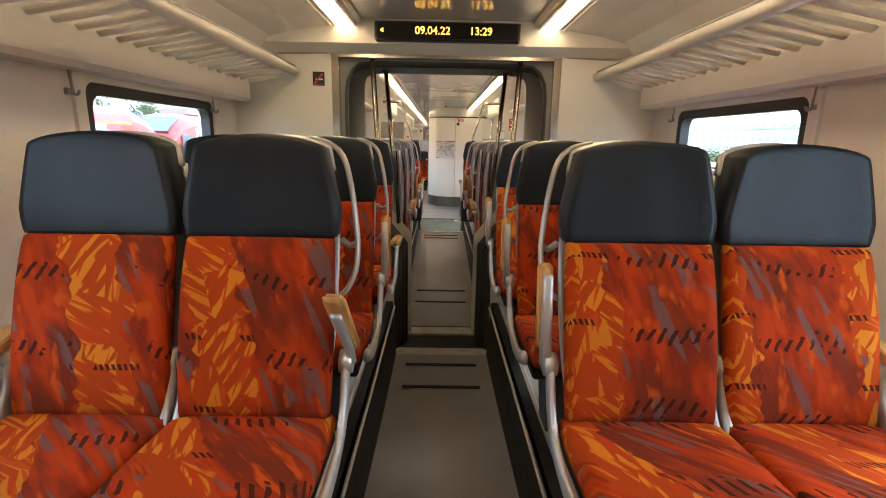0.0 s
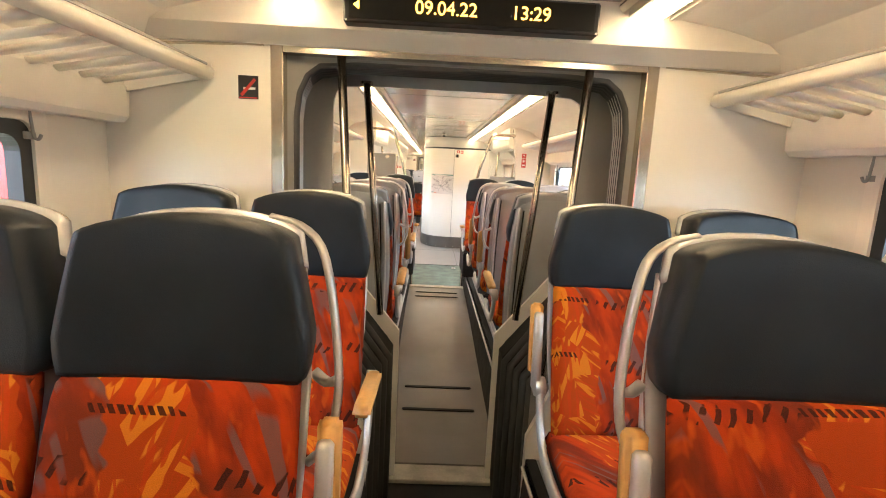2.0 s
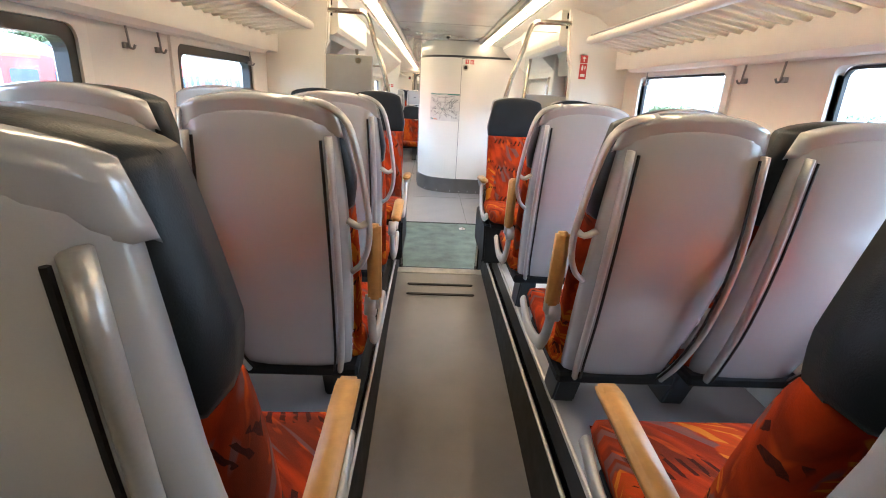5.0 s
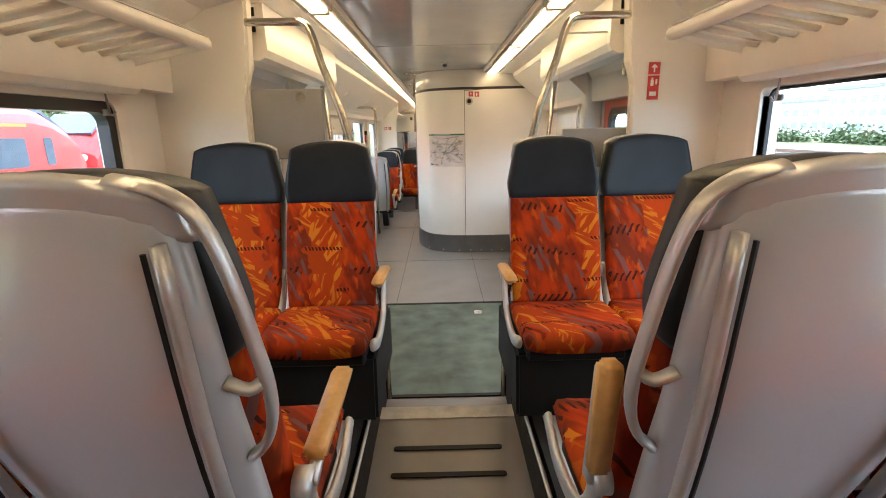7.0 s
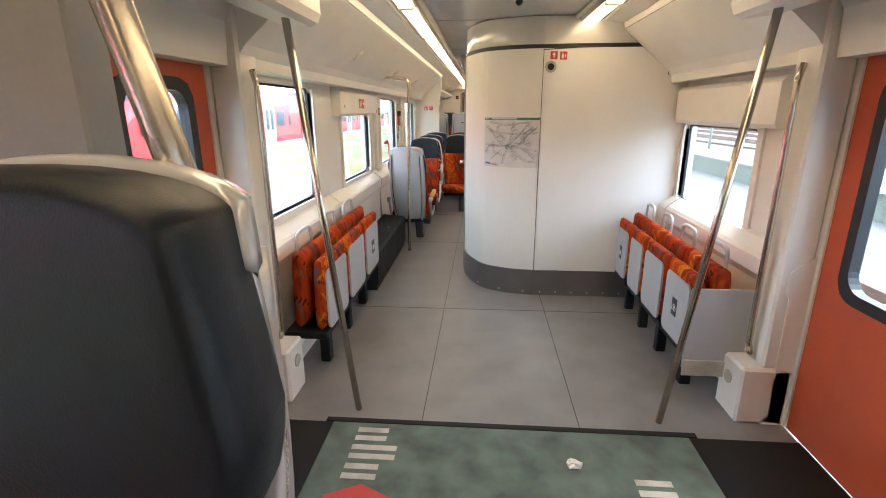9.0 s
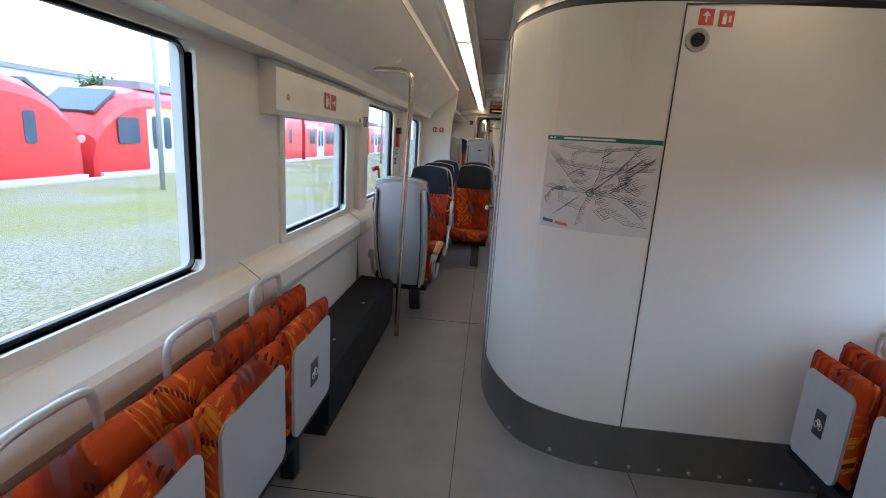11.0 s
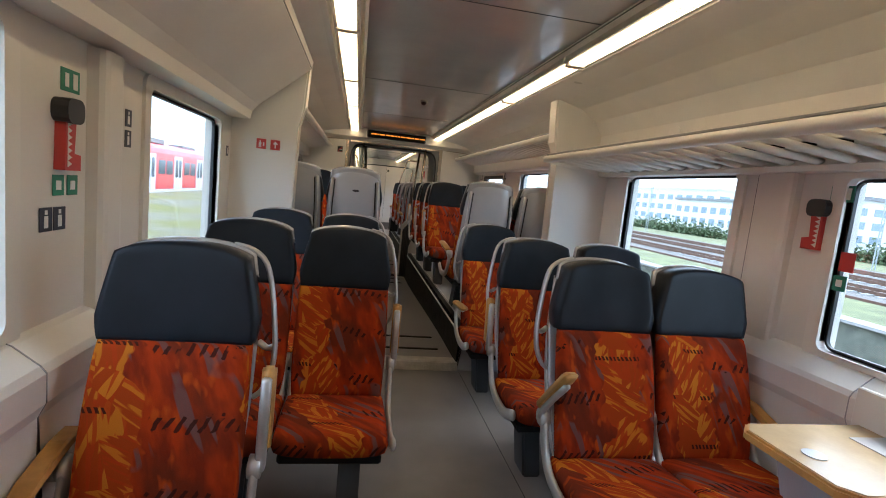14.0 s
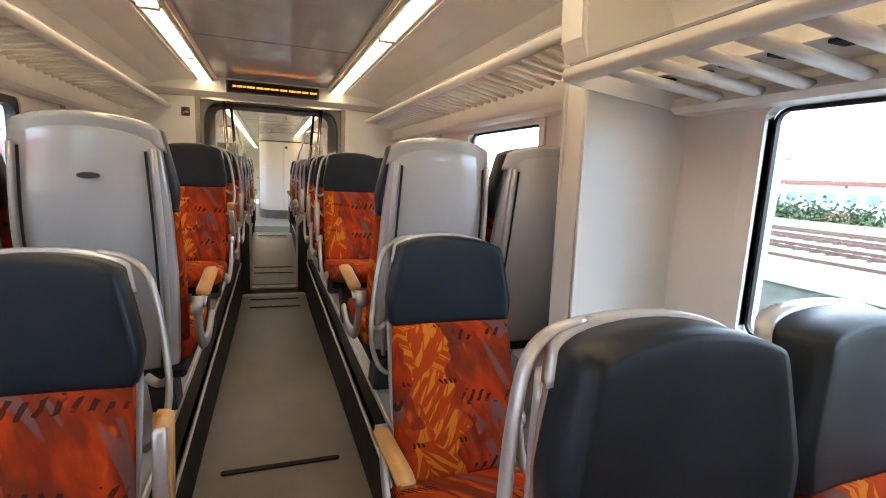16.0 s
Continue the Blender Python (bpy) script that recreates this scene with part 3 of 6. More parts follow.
        tube(bm, smooth_path([(side * 0.200, 0.100, 0.905), (side * 0.230, 0.092, 0.885), (side * 0.254, 0.082, 0.90)], 3), 0.010, 6, 1.5)
        part("grab_handle", bm, M_ALU, t, "cast aluminium grab handle", smooth=True)
    if arm in ("down", "half"):
        tilt = Matrix.Rotation(radians(-42 if arm == "half" else 0), 4, "X")
        hinge = Matrix.Translation((0, -0.07, 0.56)) @ tilt @ Matrix.Translation((0, 0.07, -0.56))
        bm = bmesh.new()
        tube(bm, smooth_path([(side * 0.255, -0.07, 0.560), (side * 0.255, -0.15, 0.585), (side * 0.255, -0.36, 0.602)], 3), 0.014, 8, 1.0)
        bmesh.ops.transform(bm, matrix=hinge, verts=bm.verts)
        part("armrest_bracket", bm, M_ALU, t, smooth=True)
        bm = bmesh.new()
        prism(bm, [(-0.10, 0.584), (-0.40, 0.610), (-0.425, 0.620), (-0.42, 0.638), (-0.38, 0.645), (-0.11, 0.618)], side * 0.255 - 0.024, side * 0.255 + 0.024, "x")
        bmesh.ops.bevel(bm, geom=bm.edges[:], offset=0.008, segments=2, affect="EDGES")
        bmesh.ops.transform(bm, matrix=hinge, verts=bm.verts)
        part("armrest", bm, M_WOOD, t, "yellow beech armrest pad", smooth=True)
    elif arm == "up":
        bm = bmesh.new()
        prism(bm, [(-0.095, 0.55), (-0.052, 0.55), (-0.022, 0.825), (-0.040, 0.842), (-0.058, 0.835)], side * 0.255 - 0.014, side * 0.255 + 0.014, "x")
        bmesh.ops.bevel(bm, geom=bm.edges[:], offset=0.006, segments=1, affect="EDGES")
        part("armrest_bracket", bm, M_ALU, t, smooth=True)
        bm = bmesh.new()
        prism(bm, [(-0.056, 0.60), (-0.020, 0.60), (0.012, 0.845), (0.002, 0.866), (-0.030, 0.862)], side * 0.257 - 0.020, side * 0.257 + 0.020, "x")
        bmesh.ops.bevel(bm, geom=bm.edges[:], offset=0.008, segments=2, affect="EDGES")
        part("armrest", bm, M_WOOD, t, "yellow beech armrest pad", smooth=True)
    bm = bmesh.new()
    box(bm, -0.20, 0.20, -0.50, -0.06, 0.275, 0.320, bevel=0.01)
    part("seat_pan", bm, M_BOX, t)
    if foot == "post":
        bm = bmesh.new()
        prism(bm, [(-0.46, 0.0), (-0.32, 0.0), (-0.20, 0.30), (-0.36, 0.30)], side * 0.08 - 0.045, side * 0.08 + 0.045, "x")
        bmesh.ops.bevel(bm, geom=bm.edges[:], offset=0.008, segments=2, affect="EDGES")
        part("leg", bm, M_LEG, t, "slate grey pedestal")
    elif foot == "box":
        bm = bmesh.new()
        prism(bm, [(-0.50, 0.0), (0.14, 0.0), (0.14, 0.30), (-0.47, 0.30)], -0.24, 0.24, "x")
        bmesh.ops.bevel(bm, geom=bm.edges[:], offset=0.012, segments=2, affect="EDGES")
        part("plinth", bm, M_BOX, t, "black plinth box")
    for c in t.children:
        c.data.transform(Matrix.Diagonal((*SEAT_SIZE, 1)))
    return t


AX, VX = 0.528, 0.972           # seat centres beside the aisle and beside the window
made_seats = {}


def place_seat(x, y, z, facing, arm, handle, foot="post"):
    """facing: -1 looks towards -y, +1 towards +y."""
    side = (-1 if x > 0 else 1) * (1 if facing < 0 else -1)
    key = (side, arm, handle, foot)
    m = pose(x, y, z, 0, 0, 0 if facing < 0 else 180)
    if key not in made_seats:
        made_seats[key] = seat(*key)
        made_seats[key].matrix_basis = m
        return made_seats[key]
    return copy_thing(made_seats[key], m)


def row(y, z, facing, arms=("down", "up"), foot="post", sides=(-1, 1), handle=True):
    for s in sides:
        place_seat(s * AX, y, z, facing, arms[0 if s < 0 else 1], handle, foot)
        place_seat(s * VX, y, z, facing, "", False, foot)


for k in (-1, 0):
    o = k * CAR
    row(17.54 + o, PZ, 1, ("down", "down"), handle=False)
    row(19.33 + o, PZ, -1, ("half", "up"))
    row(20.155 + o, PZ, -1, ("up", "up"))
    row(20.975 + o, PZ, -1, ("down", "up"), handle=False)
for k in (0, 1):
    o = k * CAR
    row(5.20 + o, PZ, 1, ("down", "down"), handle=False)
    row(6.05 + o, PZ, 1, ("up", "up"))
    row(6.93 + o, PZ, 1, ("down", "up"))
    row(8.48 + o, PZ, -1, ("down", "down"), "box", handle=False)
place_seat(-0.972, 13.60, 0, 1, "down", False)
place_seat(-0.972, 15.13, 0, -1, "up", True)
row(15.99, 0, -1, ("up", "up"), sides=(-1,))
row(16.935, 0, -1, ("up", "up"), sides=(-1,))
row(13.95, 0, 1, ("", ""), sides=(1,))
row(15.47, 0, -1, ("half", "half"), sides=(1,))
row(16.253, 0, -1, ("up", "up"), sides=(1,))
place_seat(AX, 17.24, 0, -1, "down", True)
badge = thing("oval_badge", "small dark oval badge on a grey seat shell", "badge")
bm = bmesh.new()
prism(bm, [(-0.52 + 0.026 * math.cos(a * math.pi / 10), 1.29 + 0.009 * math.sin(a * math.pi / 10)) for a in range(20)], 17.371, 17.387)
part("plate", bm, M_FRAME, badge)

# ---------------------------------------------------------------- bulkheads and gangways
def tunnel_path(grow=0.0):
    """Half outline of the gangway from the floor up to the middle of the top, in (x, z)."""
    pts = [(0.262, -0.10), (0.262, 0.40), (0.262, 0.72), (0.36, 0.84), (0.50, 1.01), (0.575, 1.11), (0.60, 1.20), (0.60, 1.55), (0.60, 1.80), (0.597, 1.86), (0.58, 1.90), (0.54, 1.922), (0.40, 1.93), (0.0, 1.93)]
    return [(x + grow if x > 0 else 0.0, z + (grow if z > 1.8 else 0.0)) for x, z in pts]


def full_loop(grow):
    h = tunnel_path(grow)
    return [(-x, z) for x, z in h[:-1]] + [h[-1]] + [(x, z) for x, z in reversed(h[:-1])]


def arch_plate(bm, y0, y1, inner, x1, z0, z1):
    """A plate with the gangway opening cut out."""
    lp = full_loop(inner)
    n = len(lp)
    out = []
    for x, z in lp:
        if abs(x) < 0.45 and z > 1.8:
            out.append((x * x1 / 0.66, z1))
        elif z > 1.8:
            out.append((math.copysign(x1, x), z1))
        else:
            out.append((math.copysign(x1, x), z))
    f = []
    for y in (y0, y1):
        f.append(([bm.verts.new((x, y, z)) for x, z in lp], [bm.verts.new((x, y, z)) for x, z in out]))
    for i in range(n - 1):
        for a, b in f:
            bm.faces.new((a[i], a[i + 1], b[i + 1], b[i]))
        bm.faces.new((f[0][0][i], f[0][0][i + 1], f[1][0][i + 1], f[1][0][i]))
        bm.faces.new((f[0][1][i], f[0][1][i + 1], f[1][1][i + 1], f[1][1][i]))
    return bm


def bulkhead(y0, s):
    """The end wall of a car with its portal; s: +1 where the passenger space lies towards -y."""
    y1 = y0 + s * 0.05
    lo, hi = min(y0, y1), max(y0, y1)
    for a, b, z in ((-WX, -0.735, -0.3), (0.735, WX, -0.3), (-0.735, 0.735, 2.0)):
        struct("wall_bulkhead", boxes((a, b, lo, hi, z, 2.28)), M_WALL, "ivory end wall panel beside the gangway", "wall")
    bm = bmesh.new()
    e = y0 - s * 0.10
    prism(bm, [(y0, 1.985), (y0 - s * 0.02, 1.985), (e, 2.03), (e - s * 0.01, 2.17), (y0, 2.17)][::s], -1.22, 1.22, "x")
    struct("bulkhead_header", bm, M_WALL2, "ivory sloping header above the gangway portal", "wall trim")
    bm = bmesh.new()
    for sx in (-1, 1):
        tube(bm, [(sx * 1.2, y0 - s * 0.004, 1.97), (sx * 0.76, y0 - s * 0.004, 1.985)], 0.005, 6)
        box(bm, min(sx * 0.69, sx * 0.738), max(sx * 0.69, sx * 0.738), lo - 0.004, hi + 0.004, PZ, 2.0, bevel=0.004)
    box(bm, -0.69, 0.69, lo - 0.004, hi + 0.004, 1.962, 2.0)
    struct("portal_frame", bm, M_STEEL, "brushed steel frame of the gangway portal", "door frame")


def gangway(o):
    y0, y1 = B1 + o, B2 + o
    bulkhead(y0, 1)
    bulkhead(y1, -1)
    t = thing("gangway_bellows", "dark ribbed rubber gangway bellows between two cars", "gangway", kind="structure")
    def fold(i):
        """Fold i of the bellows: steps outward above, and towards the aisle below, as it goes on."""
        g, w, h = 0.10 - 0.02 * i, 0.668 + 0.012 * i, 1.952 + 0.004 * i
        p = [(0.262 + g, -0.1), (0.262 + g, 0.66), (0.36 + g, 0.79), (0.50 + g, 0.97), (w - 0.03, 1.13 + 0.4 * g), (w, 1.26), (w, 1.74), (w - 0.012, 1.83), (w - 0.045, 1.90), (w - 0.10, 1.942), (w - 0.25, h), (0.0, h)]
        return [(-x, z) for x, z in p[:-1]] + [p[-1]] + [(x, z) for x, z in reversed(p[:-1])]
    bm = bmesh.new()
    loops = [[bm.verts.new((x * 1.04, y + 0.01, z + (0.03 if z > 1.7 else 0.0))) for x, z in fold(min(i, 5))] for i, y in enumerate((y0 + 0.055, y0 + 0.11, y0 + 0.165, y0 + 0.22, y0 + 0.275, y0 + 0.33, y1 - 0.07))]
    for p, q in zip(loops, loops[1:]):
        for i in range(len(p) - 1):
            bm.faces.new((p[i], p[i + 1], q[i + 1], q[i]))
    part("bellows_skin", bm, M_BLACK, t)
    for i in range(5):
        y = y0 + 0.075 + 0.055 * i
        bm = bmesh.new()
        tube(bm, [(x, y, z) for x, z in fold(i)], 0.020, 8, 0.8)
        part("rib", bm, M_RIB, t, smooth=True)
        # thin aluminium tube stands in for the highlight along the rubber rib
        bm = bmesh.new()
        tube(bm, [(x * 0.98, y + 0.012, z) for x, z in fold(i)], 0.0065, 5)
        part("rib_edge", bm, M_ALU, t, smooth=True)
    bm = bmesh.new()
    arch_plate(bm, y1 - 0.082, y1 - 0.058, 0.0, 0.80, -0.1, 2.05)
    part("end_frame", bm, M_GANG, t, "grey end frame plate")
    bm = bmesh.new()
    inner = fold(0)
    outer = []
    for x, z in inner:
        u = 0.0 if x == 0 else math.copysign(0.86 if abs(x) > 0.56 else 0.62 if abs(x) > 0.5 else 0.40, x)
        outer.append((u, 2.06) if z > 1.75 else (math.copysign(0.86, x), z))
    mid = len(inner) // 2
    for lo, hi in ((0, mid), (mid, len(inner) - 1)):
        for i in range(lo, hi):
            prism(bm, [inner[i], inner[i + 1], outer[i + 1], outer[i]], y0 + 0.056, y0 + 0.062)
    part("mounting_frame", bm, M_GREYL, t, "grey mounting frame of the bellows")
    for sx in (-1, 1):
        bm = bmesh.new()
        prism(bm, [(sx * 0.245, -0.1), (sx * 0.245, 0.735), (sx * 0.345, 0.855), (sx * 0.575, 1.135), (sx * 0.66, 1.20), (sx * 0.735, 1.20), (sx * 0.735, 1.12), (sx * 0.62, 1.08), (sx * 0.38, 0.79), (sx * 0.30, 0.70), (sx * 0.30, -0.1)][::sx], y1 - 0.105, y1 - 0.083)
        part("side_plate", bm, M_WALL2, t, "ivory sloping side plate")
        bm = bmesh.new()
        prism(bm, [(sx * 0.345, -0.1), (sx * 0.345, 0.43), (sx * 0.44, 0.66), (sx * 0.60, 0.95), (sx * 0.735, 1.05), (sx * 0.735, -0.1)][::sx], y0 + 0.006, y0 + 0.036)
        part("side_plate", bm, M_WALL2, t, "ivory sloping side plate")
    for sx in (-1, 1):
        for top, low in (((0.480, y0 + 0.03, 1.985), (0.408, y0 + 0.03, 0.68)), ((0.438, y1 - 0.11, 1.945), (0.345, y1 - 0.11, 0.82))):
            g = thing("grab_pole", "slanting brushed steel grab pole at the gangway", "grab pole", "grab poles")
            bm = bmesh.new()
            tube(bm, [(sx * top[0], top[1], top[2]), (sx * low[0], low[1], low[2])], 0.017, 12)
            part("pole", bm, M_STEEL, g, smooth=True)
            bm = bmesh.new()
            disc(bm, (sx * top[0], top[1], top[2] - 0.012), (0, 0, 1), 0.03, 0.012)
            part("flange", bm, M_STEEL, g)


gangway(0)
gangway(CAR - 0.02)

FONT_CURVES = {}


def lettering(body, size, mat, m, parent, name="lettering", depth=0.0008, label=""):
    cu = bpy.data.curves.new(name, "FONT")
    cu.body, cu.size, cu.align_x, cu.align_y, cu.extrude = body, size, "CENTER", "CENTER", depth
    ob = new("tmp", cu)
    me = bpy.data.meshes.new_from_object(ob)
    bpy.data.objects.remove(ob)
    me.materials.clear()
    me.materials.append(mat)
    o = new(name, me)
    o.parent, o.matrix_basis = parent, m
    if label:
        o["label"] = label
    return o


def display(o, text):
    t = thing("passenger_display", "black passenger display with amber dot lettering above the gangway", "display", "displays")
    part("case", boxes((-0.44, 0.44, 4.262 + o, 4.33 + o, 2.04, 2.148), bevel=0.006), M_FRAME, t, "black display case")
    part("screen", boxes((-0.42, 0.42, 4.256 + o, 4.263 + o, 2.052, 2.138)), M_BLACK, t, "dark screen")
    for sx in (-1, 1):
        bm = bmesh.new()
        disc(bm, (sx * 0.43, 4.2615 + o, 2.047), (0, -1, 0), 0.004, 0.003, 8)
        part("screw", bm, M_ALU, t)
    if text:
        for words, x in zip(text, (-0.09, 0.20)):
            lettering(words, 0.062, M_LED, pose(x, 4.252 + o, 2.094, 90, 0, 0), t, label="amber lettering")
        bm = bmesh.new()
        prism(bm, [(-0.405, 2.094), (-0.385, 2.108), (-0.385, 2.080)], 4.2525 + o, 4.255 + o)
        part("arrow", bm, M_LED, t, "amber arrow")
    else:
        rnd = random.Random(4)
        x = -0.38
        while x < 0.36:
            w = rnd.uniform(0.02, 0.075)
            part("line_bar", boxes((x, x + w, 4.2525 + o, 4.255 + o, 2.085, 2.102)), M_LEDR, t, "amber bar")
            x += w + rnd.uniform(0.008, 0.02)
    return t


display(0, ("09.04.22", "13:29"))
display(CAR - 0.02, "")
display(2 * CAR - 0.02, "")


def sign(name, label, x, y, z, w, h, facing, mat, marks=()):
    """A small plate; facing: 'y-' or 'x-' or 'x+', the way it looks; marks: bars (u, v, w, h) of its size in white."""
    t = thing(name, label, "sign")
    rot = {"y-": (90, 0, 0), "x+": (90, 0, 90), "x-": (90, 0, -90), "y+": (90, 0, 180)}[facing]
    m = pose(x, y, z, *rot)
    t.matrix_basis = m
    part("plate", boxes((-w / 2, w / 2, -h / 2, h / 2, 0, 0.002), bevel=0.0006), mat, t)
    for u, v, a, b in marks:
        part("mark", boxes((u * w - a * w / 2, u * w + a * w / 2, v * h - b * h / 2, v * h + b * h / 2, 0.0021, 0.003)), M_WHITE if mat is not M_WHITE else M_RED, t, "pale mark")
    return t


ARROW_UP = ((0, -0.10, 0.13, 0.46), (0, 0.10, 0.50, 0.09), (0, 0.19, 0.32, 0.09), (0, 0.28, 0.14, 0.09))
BOTTLE = ((-0.12, -0.1, 0.26, 0.5), (-0.12, 0.24, 0.14, 0.16), (0.24, -0.02, 0.14, 0.4))
def no_smoking_stroke(o):
    """Red ring stroke across the dark plate."""
    ob = [c for c in bpy.data.objects if c.name.startswith("no_smoking_sign")][-1]
    bm = bmesh.new()
    prism(bm, [(-0.030, -0.026), (-0.022, -0.034), (0.030, 0.026), (0.022, 0.034)], 0.0031, 0.0042, "z")
    box(bm, -0.034, 0.034, -0.040, -0.036, 0.0031, 0.0042)
    part("stroke", bm, M_RED, ob, "red diagonal stroke")


for k in (0, 1):
    o = k * (CAR - 0.02)
    sign("no_smoking_sign", "small dark sign with red stroke beside the gangway portal", -0.82, 4.418 + o, 1.828, 0.075, 0.085, "y-", M_FRAME, ((0.05, -0.05, 0.6, 0.1),))
    no_smoking_stroke(o)


# ---------------------------------------------------------------- wall ledges, partitions, racks
def ledge(s, y0, y1):
    bm = bmesh.new()
    pts = [(WX, 0.86), (1.335, 0.85), (1.27, 0.80), (1.255, 0.78), (1.255, 0.70), (1.275, 0.66), (1.285, 0.05), (1.25, 0.02), (1.25, -0.02), (WX, -0.02)]
    prism(bm, [(s * x, z) for x, z in pts][::s], y0, y1)
    struct("wall_ledge", bm, M_WALL2, "ivory ledge and lower wall cladding under the windows", "wall trim")
    bm = bmesh.new()
    n = max(1, round((y1 - y0) / 1.55))
    for i in range(1, n):
        y = y0 + (y1 - y0) * i / n
        prism(bm, [(s * (x - 0.002), z + 0.002) for x, z in pts[:-2]][::1] + [(s * (WX - 0.02), 0.5)], y - 0.0015, y + 0.0015)
    if n > 1:
        struct("ledge_joint", bm, M_GREY, "thin joints in the wall cladding", "wall trim")


SOLID = [(Y0, 8.92), (10.37, 8.92 + CAR), (10.37 + CAR, Y1)]
for s in (-1, 1):
    for a, b in SOLID:
        for c, d in ((B1, B2), (B1 + CAR, B2 + CAR)):
            if a < c < b:
                ledge(s, a, c)
                a = d
        ledge(s, a, b)


def partition(y0, y1):
    for s in (-1, 1):
        bm = bmesh.new()
        pts = [(WX, 0.0), (0.955, 0.0), (0.945, 1.70), (0.90, 1.80), (0.88, 2.12), (WX, 2.12)]
        prism(bm, [(s * x, z) for x, z in pts][::s], y0, y1)
        bmesh.ops.bevel(bm, geom=[e for e in bm.edges if abs(e.verts[0].co.x) < 1.0 and abs(e.verts[1].co.x) < 1.0 and abs(e.verts[0].co.z - e.verts[1].co.z) > 0.05], offset=0.012, segments=2, affect="EDGES")
        struct("partition", bm, M_WALL, "ivory draught partition standing out from the wall", "partition")


for k in (-1, 0, 1):
    if k >= 0:
        partition(8.62 + k * CAR, 8.70 + k * CAR)
    if k <= 0:
        partition(17.16 + k * CAR, 17.30 + k * CAR)


def rack(s, y0, y1, z=1.868, xr=0.965, xb=1.272, drop=0.065, step=0.105, slat=0.011, deep=0.195):
    t = thing("luggage_rack", "cream slatted luggage rack with tubular front rail", "luggage rack", "luggage racks")
    bm = bmesh.new()
    tube(bm, [(s * xr, y0, z), (s * xr, y1, z)], 0.026, 10, 1.25)
    part("rail", bm, M_WALL2, t, "cream tubular rail", smooth=True)
    bm = bmesh.new()
    tube(bm, [(s * (xr - 0.002), y0, z + 0.032), (s * (xr - 0.002), y1, z + 0.032)], 0.006, 6)
    part("rail_seam", bm, M_GREY, t)
    base = None
    n = int((y1 - y0) / step)
    for i in range(n):
        y = y0 + 0.05 + i * step
        if base is None:
            bm = bmesh.new()
            tube(bm, [(s * (xr + 0.012), 0, z - 0.012), (s * (xb + 0.005), 0, z - drop)], slat, 8, 1.7)
            base = part("slat", bm, M_WALL2, t, smooth=True, at=pose(0, y, 0))
        else:
            c = base.copy()
            scene.collection.objects.link(c)
            c.matrix_basis = pose(0, y, 0)
    bm = bmesh.new()
    pts = [(xb, z - drop + 0.02), (xb - 0.012, z - drop), (xb - 0.02, z - deep + 0.02), (xb, z - deep), (WX, z - deep), (WX, z - drop + 0.02)]
    prism(bm, [(s * x, q) for x, q in pts][::s], y0, y1)
    part("back_panel", bm, M_WALL2, t, "cream back panel below the slats")
    for y in (y0 - 0.006, y1):
        bm = bmesh.new()
        prism(bm, [(s * (xr - 0.03), z - 0.02), (s * (xr - 0.02), z + 0.03), (s * xb, z + 0.03), (s * xb, z - drop - 0.02), (s * (xr + 0.08), z - 0.035)][::s], y, y + 0.006)
        part("end_cheek", bm, M_WALL2, t)
    return t


for s in (-1, 1):
    for a, b in ((0.34, B1 - 0.03), (B2 + 0.06, 8.33), (17.34, 21.2), (B2 + CAR + 0.06, 8.33 + CAR)):
        rack(s, a, b)
low_rack = rack(1, 13.80, 17.13, 1.665, 0.845, 1.272, 0.050, 0.135, 0.015, 0.082)
for i in range(24):
    y = 13.88 + i * 0.135
    part("vent_slot", boxes((1.07, 1.125, y, y + 0.075, 1.655, 1.663)), M_BLACK, low_rack, "dark slot behind the slats")
part("vent_shelf", boxes((1.055, 1.272, 13.82, 17.11, 1.664, 1.675)), M_WALL2, low_rack, "cream strip with dark slots")
for y in (14.7, 16.28):
    t = thing("loudspeaker", "square cream loudspeaker plate above the low rack", "loudspeaker", "loudspeakers")
    bm = bmesh.new()
    prism(bm, rounded(y - 0.09, y + 0.09, 1.745, 1.875, 0.03, 3), 1.262, 1.272, "x")
    part("plate", bm, M_WALL, t)
    bm = bmesh.new()
    prism(bm, rounded(y - 0.055, y + 0.055, 1.765, 1.855, 0.03, 3), 1.258, 1.263, "x")
    part("grille", bm, M_WALL2, t)

# main-area duct above the windows
def duct(s, y0, y1):
    bm = bmesh.new()
    pts = [(0.86, 2.10), (0.87, 2.06), (1.19, 1.79), (1.225, 1.745), (1.235, 1.694), (WX, 1.694), (WX, 2.15), (0.86, 2.15)]
    prism(bm, [(s * x, z) for x, z in pts][::s], y0, y1)
    struct("ceiling_duct", bm, M_WALL2, "ivory sloping air duct panel above the windows", "ceiling duct")
    bm = bmesh.new()
    tube(bm, [(s * 0.868, y0 + 0.01, 2.066), (s * 0.868, y1 - 0.01, 2.066)], 0.004, 6)
    struct("duct_seam", bm, M_GREY, "thin seam along the air duct", "ceiling trim")
    for y in (y0 + 1.55, y0 + 3.2, y0 + 4.7):
        if y < y1 - 0.2:
            t = thing("loudspeaker", "round cream loudspeaker grille in the air duct", "loudspeaker", "loudspeakers")
            bm = bmesh.new()
            disc(bm, (s * 1.075, y, 1.892), (-s * 0.65, 0, -0.76), 0.075, 0.006, 24)
            part("rim", bm, M_WALL, t, smooth=False)
            bm = bmesh.new()
            disc(bm, (s * 1.071, y, 1.887), (-s * 0.65, 0, -0.76), 0.05, 0.006, 24)
            part("grille", bm, M_WALL2, t)


